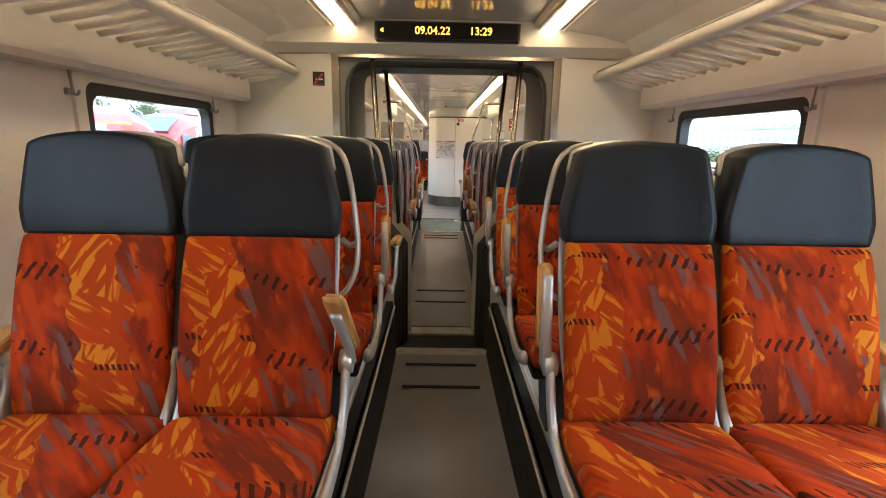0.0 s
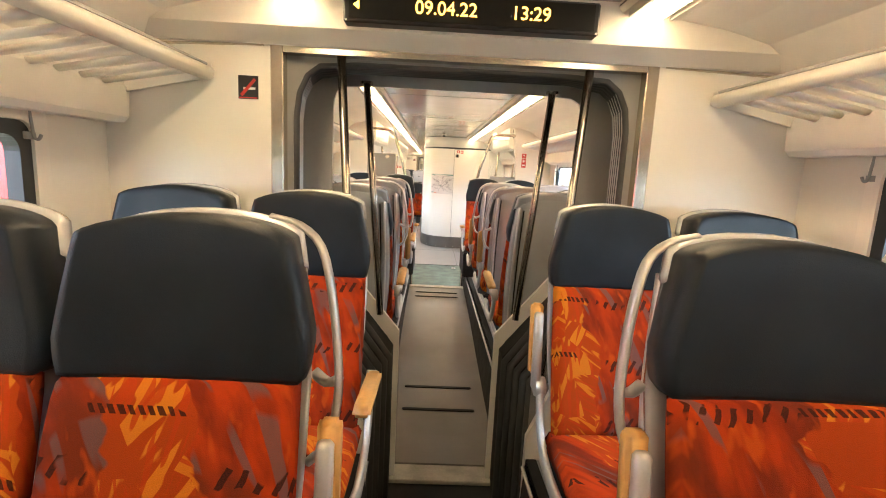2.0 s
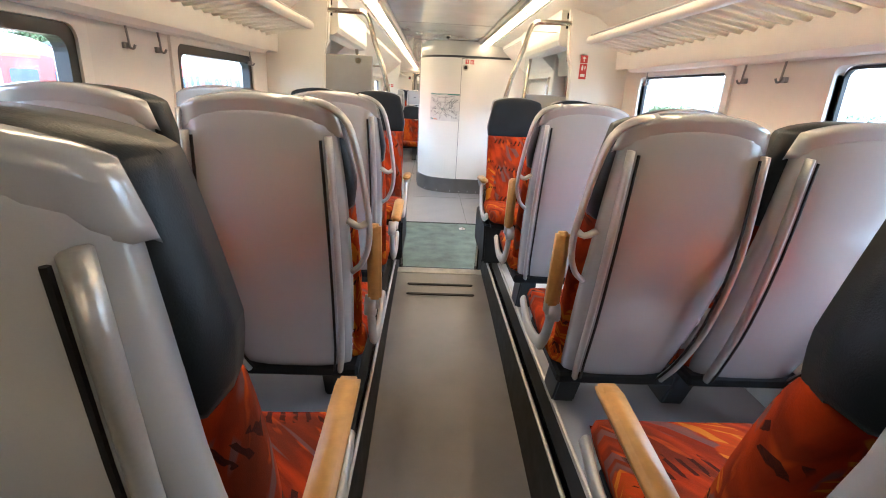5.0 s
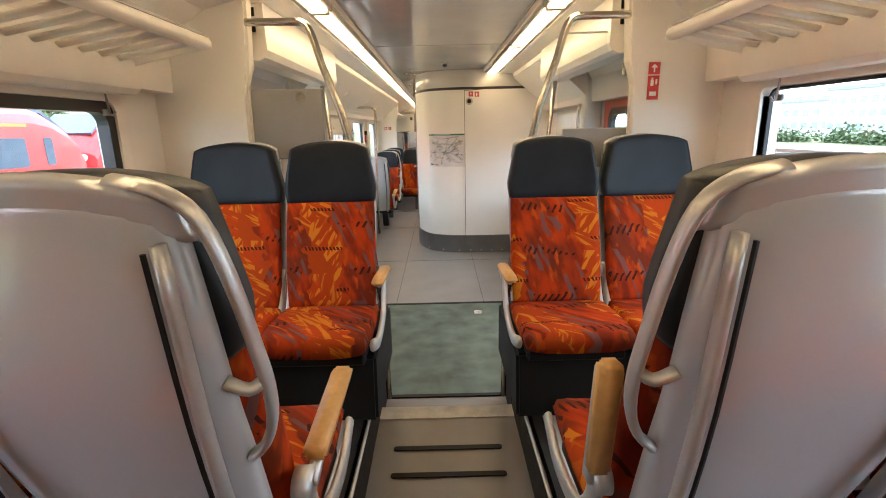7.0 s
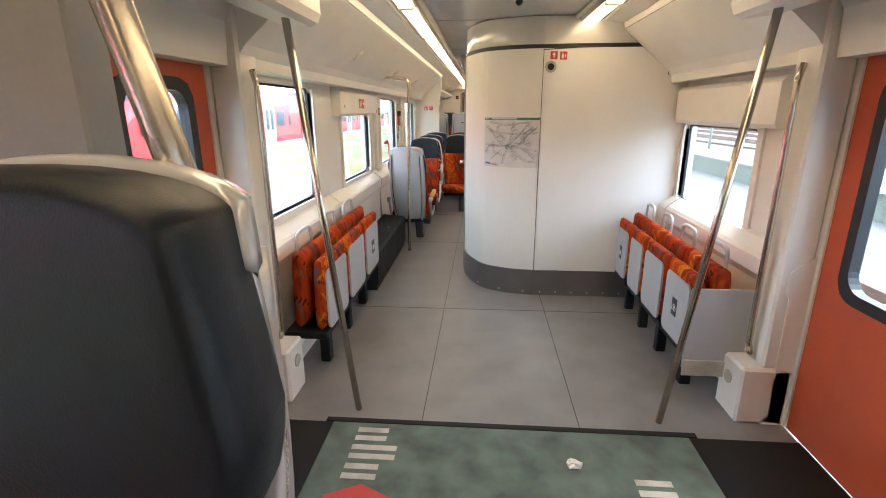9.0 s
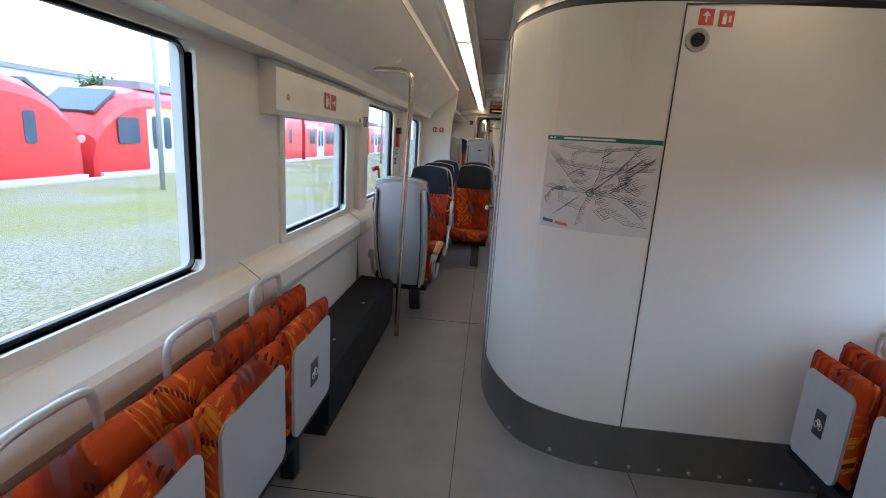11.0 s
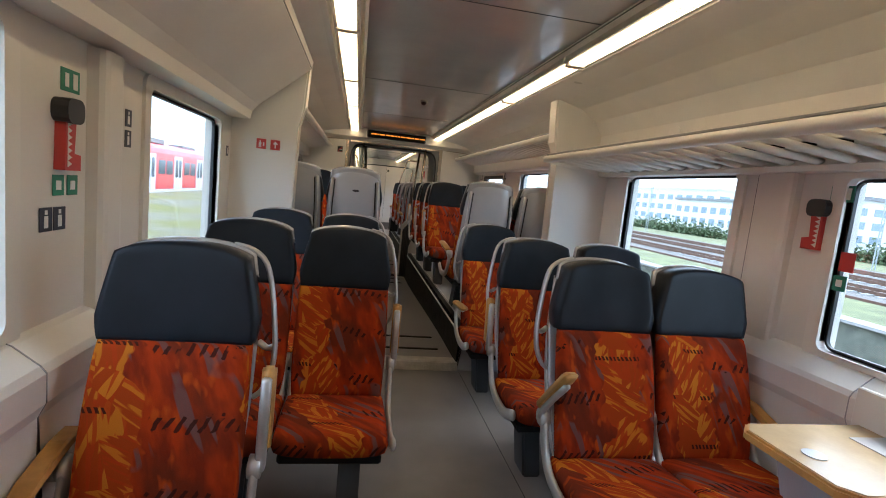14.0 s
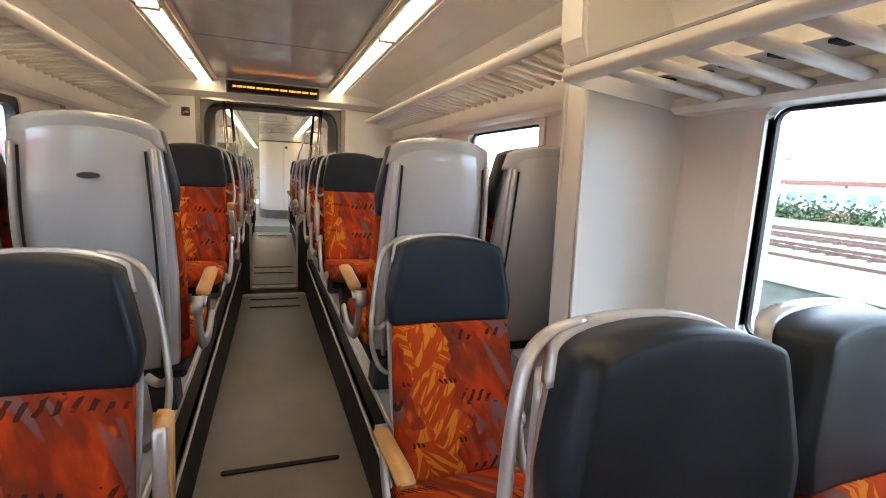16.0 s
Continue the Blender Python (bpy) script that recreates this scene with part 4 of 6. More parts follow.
for k in (0, 1):
    duct(-1, 10.40 + k * CAR, 17.12 + k * CAR)
    duct(1, 10.40 + k * CAR, 12.06 + k * CAR)
duct(-1, Y0, 0.28)
duct(1, Y0, 0.28)

# grille cover above the low window, with its signs
t = thing("window_cover_box", "ivory cover box with locks above a low window", "cover box")
bm = bmesh.new()
prism(bm, [(-WX, 1.69), (-1.31, 1.69), (-1.285, 1.66), (-1.285, 1.485), (-1.30, 1.465), (-WX, 1.465)], 12.15, 13.58)
part("cover", bm, M_WALL2, t)
for y in (12.27, 13.50):
    bm = bmesh.new()
    disc(bm, (-1.285, y, 1.50 if y > 13 else 1.545), (1, 0, 0), 0.014, 0.004, 14)
    part("lock", bm, M_STEEL, t, "small round steel lock")
sign("extinguisher_sign", "red fire extinguisher sign on the cover box", -1.283, 12.80, 1.572, 0.085, 0.085, "x+", M_RED, BOTTLE)
sign("arrow_sign", "red arrow sign on the cover box", -1.283, 12.91, 1.570, 0.085, 0.085, "x+", M_RED, ((0, 0, 0.6, 0.1), (0.2, 0.1, 0.2, 0.1), (0.2, -0.1, 0.2, 0.1)))
t = thing("window_cover_box", "ivory cover box above the low window opposite", "cover box")
bm = bmesh.new()
prism(bm, [(WX, 1.66), (1.31, 1.66), (1.285, 1.63), (1.285, 1.43), (1.30, 1.41), (WX, 1.41)][::-1], 10.75, 12.04)
part("cover", bm, M_WALL2, t)

# ---------------------------------------------------------------- vestibule
for k in (0, 1):
    o = k * CAR
    m = thing("entrance_mat", "worn green entrance mat with faded red, black and pale lettering shapes", "mat", kind="structure")
    part("mat_sheet", boxes((-0.86, 0.86, 8.73 + o, 10.23 + o, 0.0, 0.006), bevel=0.002), M_MAT, m)
    part("mat_border", boxes((-0.90, 0.90, 8.70 + o, 8.729 + o, 0, 0.009), (-0.90, 0.90, 10.231 + o, 10.262 + o, 0, 0.009)), M_BLACK, m, "dark metal border strip")
    for s in (-1, 1):
        part("side_strip", boxes((min(s * 0.862, s * 1.36), max(s * 0.862, s * 1.36), 8.73 + o, 10.23 + o, 0, 0.004)), M_BLACK, m, "dark strip by the door")
        # plain shapes where the lettering is
        bm = bmesh.new()
        cx, cy = (0.62, 9.40 + o) if s > 0 else (-0.62, 9.66 + o)
        prism(bm, [(cx - 0.14, cy - 0.09), (cx, cy - 0.20), (cx + 0.14, cy - 0.09), (cx + 0.14, cy + 0.09), (cx, cy + 0.16), (cx - 0.14, cy + 0.09)], 0.0061, 0.0075, "z")
        part("red_shape", bm, M_RED, m, "faded red diamond")
        for i, (w, c) in enumerate(((0.21, M_BLACK), (0.15, M_NOSE), (0.21, M_NOSE), (0.15, M_NOSE))):
            y = cy + (-0.05 if i == 0 else 0.06 + 0.125 * i)
            part("letter_bar", boxes((cx - 0.10, cx - 0.10 + w, y, y + 0.034, 0.0076, 0.0085), (cx - 0.10, cx - 0.10 + w, y + 0.060, y + 0.094, 0.0076, 0.0085)), c, m, "pale letter bars" if i else "black letter bars")
    for s in (-1, 1):
        # door leaf pair
        d = tagged(new("door_%d" % (1 + 2 * k + (s > 0))), "orange red sliding train doors, closed, with dark-framed windows", "door", kind="structure")
        x0, x1 = (WX + 0.01, WX + 0.05) if s > 0 else (-WX - 0.05, -WX - 0.01)
        for a, b in ((8.95, 9.645), (9.655, 10.35)):
            bm = bmesh.new()
            oa, ob = a + o, b + o
            wa, wb = oa + 0.13, ob - 0.13
            box(bm, x0, x1, oa, wa, 0, 2.0)
            box(bm, x0, x1, wb, ob, 0, 2.0)
            box(bm, x0, x1, wa, wb, 0, 0.75)
            box(bm, x0, x1, wa, wb, 1.62, 2.0)
            leaf = part("leaf", bm, M_DOORRED, d, "orange red door leaf")
            bm = bmesh.new()
            outer, inner = rounded(wa - 0.02, wb + 0.02, 0.73, 1.64, 0.10), rounded(wa + 0.03, wb - 0.03, 0.78, 1.59, 0.08)
            xx = (s * (WX + 0.006), s * (WX + 0.05))
            loops = [[bm.verts.new((v, p[0], p[1])) for p in q] for q, v in ((outer, xx[0]), (inner, xx[0]), (inner, xx[1]), (outer, xx[1]))]
            for j in range(4):
                p, q = loops[j], loops[(j + 1) % 4]
                for i in range(len(outer)):
                    bm.faces.new((p[i], p[(i + 1) % len(p)], q[(i + 1) % len(p)], q[i]))
            part("window_rim", bm, M_FRAME, leaf, "black window rim")
            gl = part("pane", boxes((min(s * (WX + 0.03), s * (WX + 0.034)), max(s * (WX + 0.03), s * (WX + 0.034)), wa, wb, 0.75, 1.62)), M_GLASS, leaf, "clear glass")
            gl.visible_shadow = False
        part("middle_seal", boxes((x0 - 0.004, x1 + 0.004, 9.642 + o, 9.658 + o, 0, 2.0)), M_BLACK, d)
        # header cover
        c = thing("door_header_cover", "ivory rounded cover above the entrance door with dark vents", "door header", "door headers")
        bm = bmesh.new()
        pts = [(WX, 2.14), (0.84, 2.14), (0.835, 1.90), (0.85, 1.865), (0.88, 1.85), (1.02, 1.865), (1.14, 1.92), (1.22, 1.985), (WX, 2.0)]
        prism(bm, [(s * x, z) for x, z in pts][::s], 8.72 + o, 10.38 + o)
        part("cover", bm, M_WALL2, c)
        for i in range(6):
            y = 8.95 + o + i * 0.23
            bm = bmesh.new()
            prism(bm, rounded(s * 1.26 - 0.05, s * 1.26 + 0.05, y, y + 0.15, 0.03, 3), 1.978, 1.992, "z")
            part("vent", bm, M_BLACK, c, "dark vent slot")
        for y in (9.02, 9.12):
            part("mark", boxes((s * 0.90 - 0.02, s * 0.90 + 0.02, 8.716 + o, 8.72 + o, 1.98 + (y - 9.02) * 0.7, 2.02 + (y - 9.02) * 0.7)), M_BLACK, c)
        # post with handle beyond the door
        p = thing("door_post", "ivory door post with vertical steel grab bar", "door post", "door posts")
        a, b = (1.22, WX) if s > 0 else (-WX, -1.22)
        part("post", boxes((a, b, 10.38 + o, 10.56 + o, 0.30, 2.1), bevel=0.012), M_WALL, p)
        part("foot", boxes((a - (0.09 if s > 0 else 0), b + (0.09 if s < 0 else 0), 10.37 + o, 10.58 + o, 0.0, 0.30), bevel=0.012), M_WALL2, p, "ivory foot box with round button")
        bm = bmesh.new()
        tube(bm, [(s * 1.20, 10.46 + o, 0.34), (s * 1.185, 10.46 + o, 0.40), (s * 1.185, 10.46 + o, 1.62), (s * 1.20, 10.46 + o, 1.69)], 0.014, 10)
        part("grab_bar", bm, M_STEEL, p, smooth=True)
        bm = bmesh.new()
        disc(bm, (s * 1.128, 10.48 + o, 0.20), (-s, 0, 0), 0.035, 0.006)
        part("button", bm, M_NOSE, p)
        # slanting far pole
        g = thing("grab_pole", "slanting brushed steel grab pole at the doorway", "grab pole", "grab poles")
        bm = bmesh.new()
        tube(bm, [(s * 0.915, 10.18 + o, 1.87), (s * 0.763, 10.35 + o, 0.0)], 0.016, 12)
        part("pole", bm, M_STEEL, g, smooth=True)
        # bent pole behind the end seats
        g = thing("grab_pole", "bent brushed steel grab pole behind the end seats", "grab pole", "grab poles")
        bm = bmesh.new()
        tube(bm, smooth_path([(s * 0.93, 8.64 + o, 2.008), (s * 0.70, 8.64 + o, 2.006), (s * 0.635, 8.64 + o, 2.0), (s * 0.598, 8.64 + o, 1.955), (s * 0.56, 8.645 + o, 1.82), (s * 0.45, 8.66 + o, 1.44), (s * 0.345, 8.68 + o, 0.62), (s * 0.328, 8.68 + o, 0.02)], 3), 0.018, 12)
        part("pole", bm, M_STEEL, g, smooth=True)
        # kick panel beside the end seat
        part_t = thing("draught_panel", "dark panel at the side of the end seats", "panel", "draught panels")
        part("panel", boxes((min(s * 0.34, s * 0.352), max(s * 0.34, s * 0.352), 8.46 + o, 8.67 + o, 0.005, 0.62), bevel=0.003), M_BOX, part_t)
    # cabinet behind the left end seats, low screen on the right
    c = thing("locker_panel", "grey laminate locker panel with round lock behind the end seats", "locker")
    part("panel", boxes((-0.953, -0.585, 8.71 + o, 8.77 + o, 1.375, 1.715), bevel=0.004), M_GREY, c)
    bm = bmesh.new()
    disc(bm, (-0.69, 8.709 + o, 1.675), (0, -1, 0), 0.022, 0.005)
    part("lock", bm, M_STEEL, c, "round steel lock")
    c = thing("low_screen", "small grey screen panel behind the end seats", "screen panel")
    part("panel", boxes((0.62, 0.953, 8.71 + o, 8.74 + o, 1.30, 1.495), bevel=0.004), M_GREY, c)
    c = thing("glass_screen", "clear glass draught screen beside the doorway", "glass screen")
    g = part("pane", boxes((0.60, 0.953, 8.76 + o, 8.768 + o, 0.4, 1.95)), M_GLASS, c, "clear glass")
    g.visible_shadow = False
    for z in (0.8, 1.75):
        part("clamp", boxes((0.925, 0.953, 8.752 + o, 8.776 + o, z, z + 0.06), bevel=0.003), M_STEEL, c, "steel clamp")
    part("edge_trim", boxes((0.60, 0.953, 8.757 + o, 8.771 + o, 1.95, 1.958)), M_ALU, c)
    for i, z in enumerate((1.765, 1.705, 1.65)):
        sign("red_sign", "red safety sign on the ivory partition", 1.02, 8.617 + o, z, 0.055, 0.055, "y-", M_RED, ARROW_UP if i == 0 else BOTTLE if i == 1 else ((0, 0, 0.6, 0.35),))
t = thing("paper_scrap", "crumpled white paper scrap on the entrance mat", "litter")
bm = bmesh.new()
bmesh.ops.create_icosphere(bm, subdivisions=2, radius=0.034)
for v in bm.verts:
    v.co = Vector((v.co.x * 1.3, v.co.y * 1.1, abs(v.co.z) * 0.7)) * (0.7 + 0.6 * noise.noise(v.co * 90))
    v.co += Vector((0.285, 10.0, 0.008))
part("scrap", bm, M_WHITE, t)

# ---------------------------------------------------------------- toilet cabin
M_LINEG = material("map_line_grey", (0.10, 0.10, 0.11), 0.6)
M_LINED = material("map_line_dark", (0.11, 0.12, 0.12), 0.6)
M_TEAL = material("map_teal", (0.03, 0.20, 0.16), 0.5)
M_ORANGE = material("map_orange", (0.55, 0.20, 0.10), 0.5)


def cabin_plan():
    """Plan outline from the right wall round the curved corner and back; points (x, y)."""
    pts = [(WX, 12.07), (0.30, 12.07)]
    ctrl = [(0.30, 12.07), (0.10, 12.105), (-0.105, 12.215), (-0.215, 12.40), (-0.285, 12.62), (-0.305, 12.86)]
    pts += [(p.x, p.y) for p in smooth_path([(x, y, 0) for x, y in ctrl], 6)][1:]
    pts += [(-0.308, 13.57), (WX, 13.57)]
    return pts


def cabin_offset(g):
    pts = cabin_plan()
    out = []
    for i, (x, y) in enumerate(pts):
        if i == 0 or i == len(pts) - 1:
            out.append((x, y + (-g if i == 0 else g)))
            continue
        d1, d2 = (Vector(pts[i]) - Vector(pts[i - 1])).normalized(), (Vector(pts[i + 1]) - Vector(pts[i])).normalized()
        d = (d1 + d2).normalized()
        nrm = Vector((d.y, -d.x)) * -1
        k = g / max(0.4, d.dot(d1))
        out.append((x + nrm.x * k, y + nrm.y * k))
    return out


def cabin(o):
    t = thing("toilet_cabin", "ivory toilet cabin with curved corner and brushed steel skirt", "toilet cabin")
    def wall(z0, z1, g):
        bm = bmesh.new()
        pts = [(x, y + o) for x, y in cabin_offset(g)]
        prism(bm, pts, z0, z1, "z")
        return bm
    part("wall", wall(0.0, 1.945, 0.0), M_WALL, t, "ivory curved wall panels")
    part("skirt", wall(0.0, 0.22, 0.006), M_SKIRT, t, "brushed steel skirt")
    part("shadow_gap", wall(1.945, 1.975, -0.012), M_FRAME, t, "dark gap under the cornice")
    part("cornice", wall(1.975, 2.165, 0.012 if o else -0.004), M_CEIL, t, "grey cornice")
    bm = bmesh.new()
    box(bm, 0.298, 0.302, 12.066 + o, 12.071 + o, 0.02, 1.94)
    tube(bm, [(0.30, 12.066 + o, 1.935), (1.10, 12.066 + o, 1.975), (1.20, 12.066 + o, 1.955), (1.21, 12.066 + o, 1.75)], 0.003, 6)
    part("panel_seam", bm, M_FRAME, t)
    for i in range(7):
        x = 0.36 + i * 0.13
        bm = bmesh.new()
        disc(bm, (x, 12.064 + o, 0.03), (0, -1, 0), 0.008, 0.004, 10)
        part("screw", bm, M_ALU, t)
    for x, y in ((0.22, 12.073), (0.02, 12.135), (-0.16, 12.28), (-0.255, 12.55)):
        bm = bmesh.new()
        d = Vector((x - 0.5, y - 12.9, 0)).normalized()
        disc(bm, (x + d.x * 0.002, y + o + d.y * 0.002 - 0.004, 0.03), d, 0.008, 0.006, 10)
        part("screw", bm, M_ALU, t)
    # door in the aisle face
    d = part("door", boxes((-0.312, -0.298, 12.92 + o, 13.285 + o, 0.03, 1.90), bevel=0.003), M_WALL2, t, "ivory cabin door, closed")
    part("jamb", boxes((-0.314, -0.300, 12.845 + o, 12.915 + o, 0.0, 1.92), bevel=0.003), M_GREY, d, "grey finger guard strip")
    part("jamb", boxes((-0.3125, -0.300, 13.29 + o, 13.306 + o, 0.0, 1.92)), M_GREY, d, "grey door edge strip")
    part("jamb", boxes((-0.3, -0.285, 12.70 + o, 12.704 + o, 0.0, 1.94)), M_GREY, d)
    part("lock_plate", boxes((-0.317, -0.311, 13.215 + o, 13.255 + o, 0.875, 1.065), bevel=0.002), M_STEEL, d, "steel lock plate")
    bm = bmesh.new()
    tube(bm, [(-0.313, 13.235 + o, 1.0), (-0.353, 13.235 + o, 1.0), (-0.360, 13.22 + o, 1.0), (-0.360, 13.13 + o, 0.998)], 0.010, 8)
    part("handle", bm, M_STEEL, d, "steel lever handle", smooth=True)
    bm = bmesh.new()
    disc(bm, (-0.316, 13.235 + o, 0.92), (-1, 0, 0), 0.014, 0.006, 14)
    part("lock", bm, M_STEEL, d)
    # button, signs
    bm = bmesh.new()
    disc(bm, (0.355, 12.070 + o, 1.815), (0, -1, 0), 0.042, 0.006, 24)
    part("button_ring", bm, M_NOSE, t, "pale ring")
    bm = bmesh.new()
    disc(bm, (0.355, 12.064 + o, 1.815), (0, -1, 0), 0.024, 0.005, 20)
    part("button", bm, M_BLACK, t, "black button")
    return t


for k in (0, 1):
    cabin(k * CAR)
sign("arrow_sign", "red arrow sign on the toilet cabin", 0.375, 12.0695, 1.895, 0.052, 0.056, "y-", M_RED, ARROW_UP)
sign("extinguisher_sign", "red fire extinguisher sign on the toilet cabin", 0.445, 12.0695, 1.892, 0.052, 0.056, "y-", M_RED, BOTTLE)
wc = sign("toilet_sign", "dark toilet sign with white letters on the cabin door", -0.3125, 13.05, 1.45, 0.043, 0.054, "x-", M_NAVY)
lettering("WC", 0.024, M_WHITE, pose(0, 0, 0.0028), wc, label="white letters")


def network_map():
    """The route map on the curved corner, bent with the wall."""
    t = thing("route_map", "pale paper route map with teal header on the toilet cabin", "poster")
    path = [Vector((p[0], p[1], 0)) for p in cabin_plan()][1:]
    cum = [0.0]
    for a, b in zip(path, path[1:]):
        cum.append(cum[-1] + (b - a).length)

    def at(u, v, lift):
        s = 0.46 * (1 - u) + 0.006
        for i in range(len(cum) - 1):
            if cum[i + 1] >= s:
                f = (s - cum[i]) / (cum[i + 1] - cum[i])
                p, d = path[i].lerp(path[i + 1], f), (path[i + 1] - path[i]).normalized()
                return Vector((p.x - abs(d.y) * lift, p.y - abs(d.x) * lift, 1.065 + 0.385 * v))
        return Vector((0, 0, 0))

    def ribbon(bm, pts, w, lift):
        last = None
        dense = []
        for (u0, v0), (u1, v1) in zip(pts, pts[1:]):
            n = max(1, int(math.hypot(u1 - u0, v1 - v0) / 0.06))
            dense += [(u0 + (u1 - u0) * i / n, v0 + (v1 - v0) * i / n) for i in range(n)]
        dense.append(pts[-1])
        for i, (u, v) in enumerate(dense):
            a, b = dense[max(i - 1, 0)], dense[min(i + 1, len(dense) - 1)]
            dx, dy = b[0] - a[0], b[1] - a[1]
            q = math.hypot(dx, dy) or 1
            nx, ny = -dy / q * w / 0.46, dx / q * w / 0.385
            cur = [bm.verts.new(at(u + nx, v + ny, lift)), bm.verts.new(at(u - nx, v - ny, lift))]
            if last:
                bm.faces.new((last[0], cur[0], cur[1], last[1]))
            last = cur

    bm = bmesh.new()
    grid = [[bm.verts.new(at(i / 20, j / 4, 0.002)) for j in range(5)] for i in range(21)]
    for i in range(20):
        for j in range(4):
            bm.faces.new((grid[i][j], grid[i + 1][j], grid[i + 1][j + 1], grid[i][j + 1]))
    part("sheet", bm, M_PAPER, t, "pale grey paper sheet")
    bm = bmesh.new()
    ribbon(bm, [(0.0, 0.975), (1.0, 0.975)], 0.009, 0.003)
    part("header_bar", bm, M_TEAL, t, "teal header bar")
    rnd = random.Random(11)
    bm = bmesh.new()
    hub = (0.46, 0.42)
    lines = [[(0.03, 0.45), (0.18, 0.42), hub, (0.72, 0.38), (0.98, 0.33)], [(0.05, 0.82), (0.22, 0.62), (0.33, 0.48), hub], [hub, (0.52, 0.62), (0.55, 0.9)], [hub, (0.62, 0.6), (0.8, 0.86)],
             [hub, (0.40, 0.25), (0.36, 0.05)], [hub, (0.60, 0.25), (0.78, 0.12), (0.97, 0.10)], [(0.10, 0.72), (0.34, 0.68), (0.66, 0.66), (0.96, 0.68)], [(0.18, 0.52), (0.18, 0.30), (0.40, 0.22)],
             [(0.70, 0.38), (0.86, 0.26), (0.94, 0.16)], [(0.12, 0.90), (0.45, 0.84), (0.85, 0.90)], [(0.03, 0.30), (0.10, 0.42), (0.2, 0.44)], [(0.66, 0.66), (0.72, 0.5), (0.86, 0.42)]]
    for i in range(26):
        u, v = rnd.uniform(0.06, 0.85), rnd.uniform(0.1, 0.88)
        q = [(u, v)]
        for j in range(rnd.randint(1, 3)):
            a = rnd.choice((0, 45, 90, 135, -45)) * math.pi / 180
            ln = rnd.uniform(0.06, 0.2)
            u, v = min(0.97, max(0.03, u + ln * math.cos(a))), min(0.92, max(0.05, v + ln * math.sin(a)))
            q.append((u, v))
        lines.append(q)
    for q in lines:
        ribbon(bm, q, 0.0009, 0.0032)
    part("line_work", bm, M_LINED, t, "dark route lines")
    bm = bmesh.new()
    for q in lines:
        for (u0, v0), (u1, v1) in zip(q, q[1:]):
            n = int(math.hypot(u1 - u0, v1 - v0) / 0.022)
            for i in range(n):
                f = (i + 0.5) / n
                u, v, ln = u0 + (u1 - u0) * f, v0 + (v1 - v0) * f, rnd.uniform(0.025, 0.06)
                if 0.02 < u < 0.93 and 0.04 < v < 0.9:
                    ribbon(bm, [(u + 0.006, v + 0.01), (u + 0.006 + ln, v + 0.01 + ln * 0.6)], 0.0007, 0.0034)
    part("name_lettering", bm, M_LINEG, t, "tiny grey name bars")
    bm = bmesh.new()
    ring = [(hub[0] + 0.03 * math.cos(a / 8 * math.pi), hub[1] + 0.035 * math.sin(a / 8 * math.pi)) for a in range(17)]
    ribbon(bm, ring, 0.0022, 0.0036)
    part("city_ring", bm, M_TEAL, t, "teal ring line")
    bm = bmesh.new()
    ribbon(bm, [(0.04, 0.075), (0.15, 0.065)], 0.007, 0.0036)
    part("teal_tag", bm, M_TEAL, t, "small teal tag")
    for u0, u1 in ((0.03, 0.09), (0.17, 0.33), (0.34, 0.62)):
        bm = bmesh.new()
        ribbon(bm, [(u0, 0.975), (u1, 0.975)], 0.0032, 0.0037)
        part("title_bar", bm, M_WHITE, t, "white title bar")
    bm = bmesh.new()
    ribbon(bm, [(0.17, 0.06), (0.29, 0.045)], 0.006, 0.0036)
    part("orange_tag", bm, M_ORANGE, t, "small orange tag")


network_map()


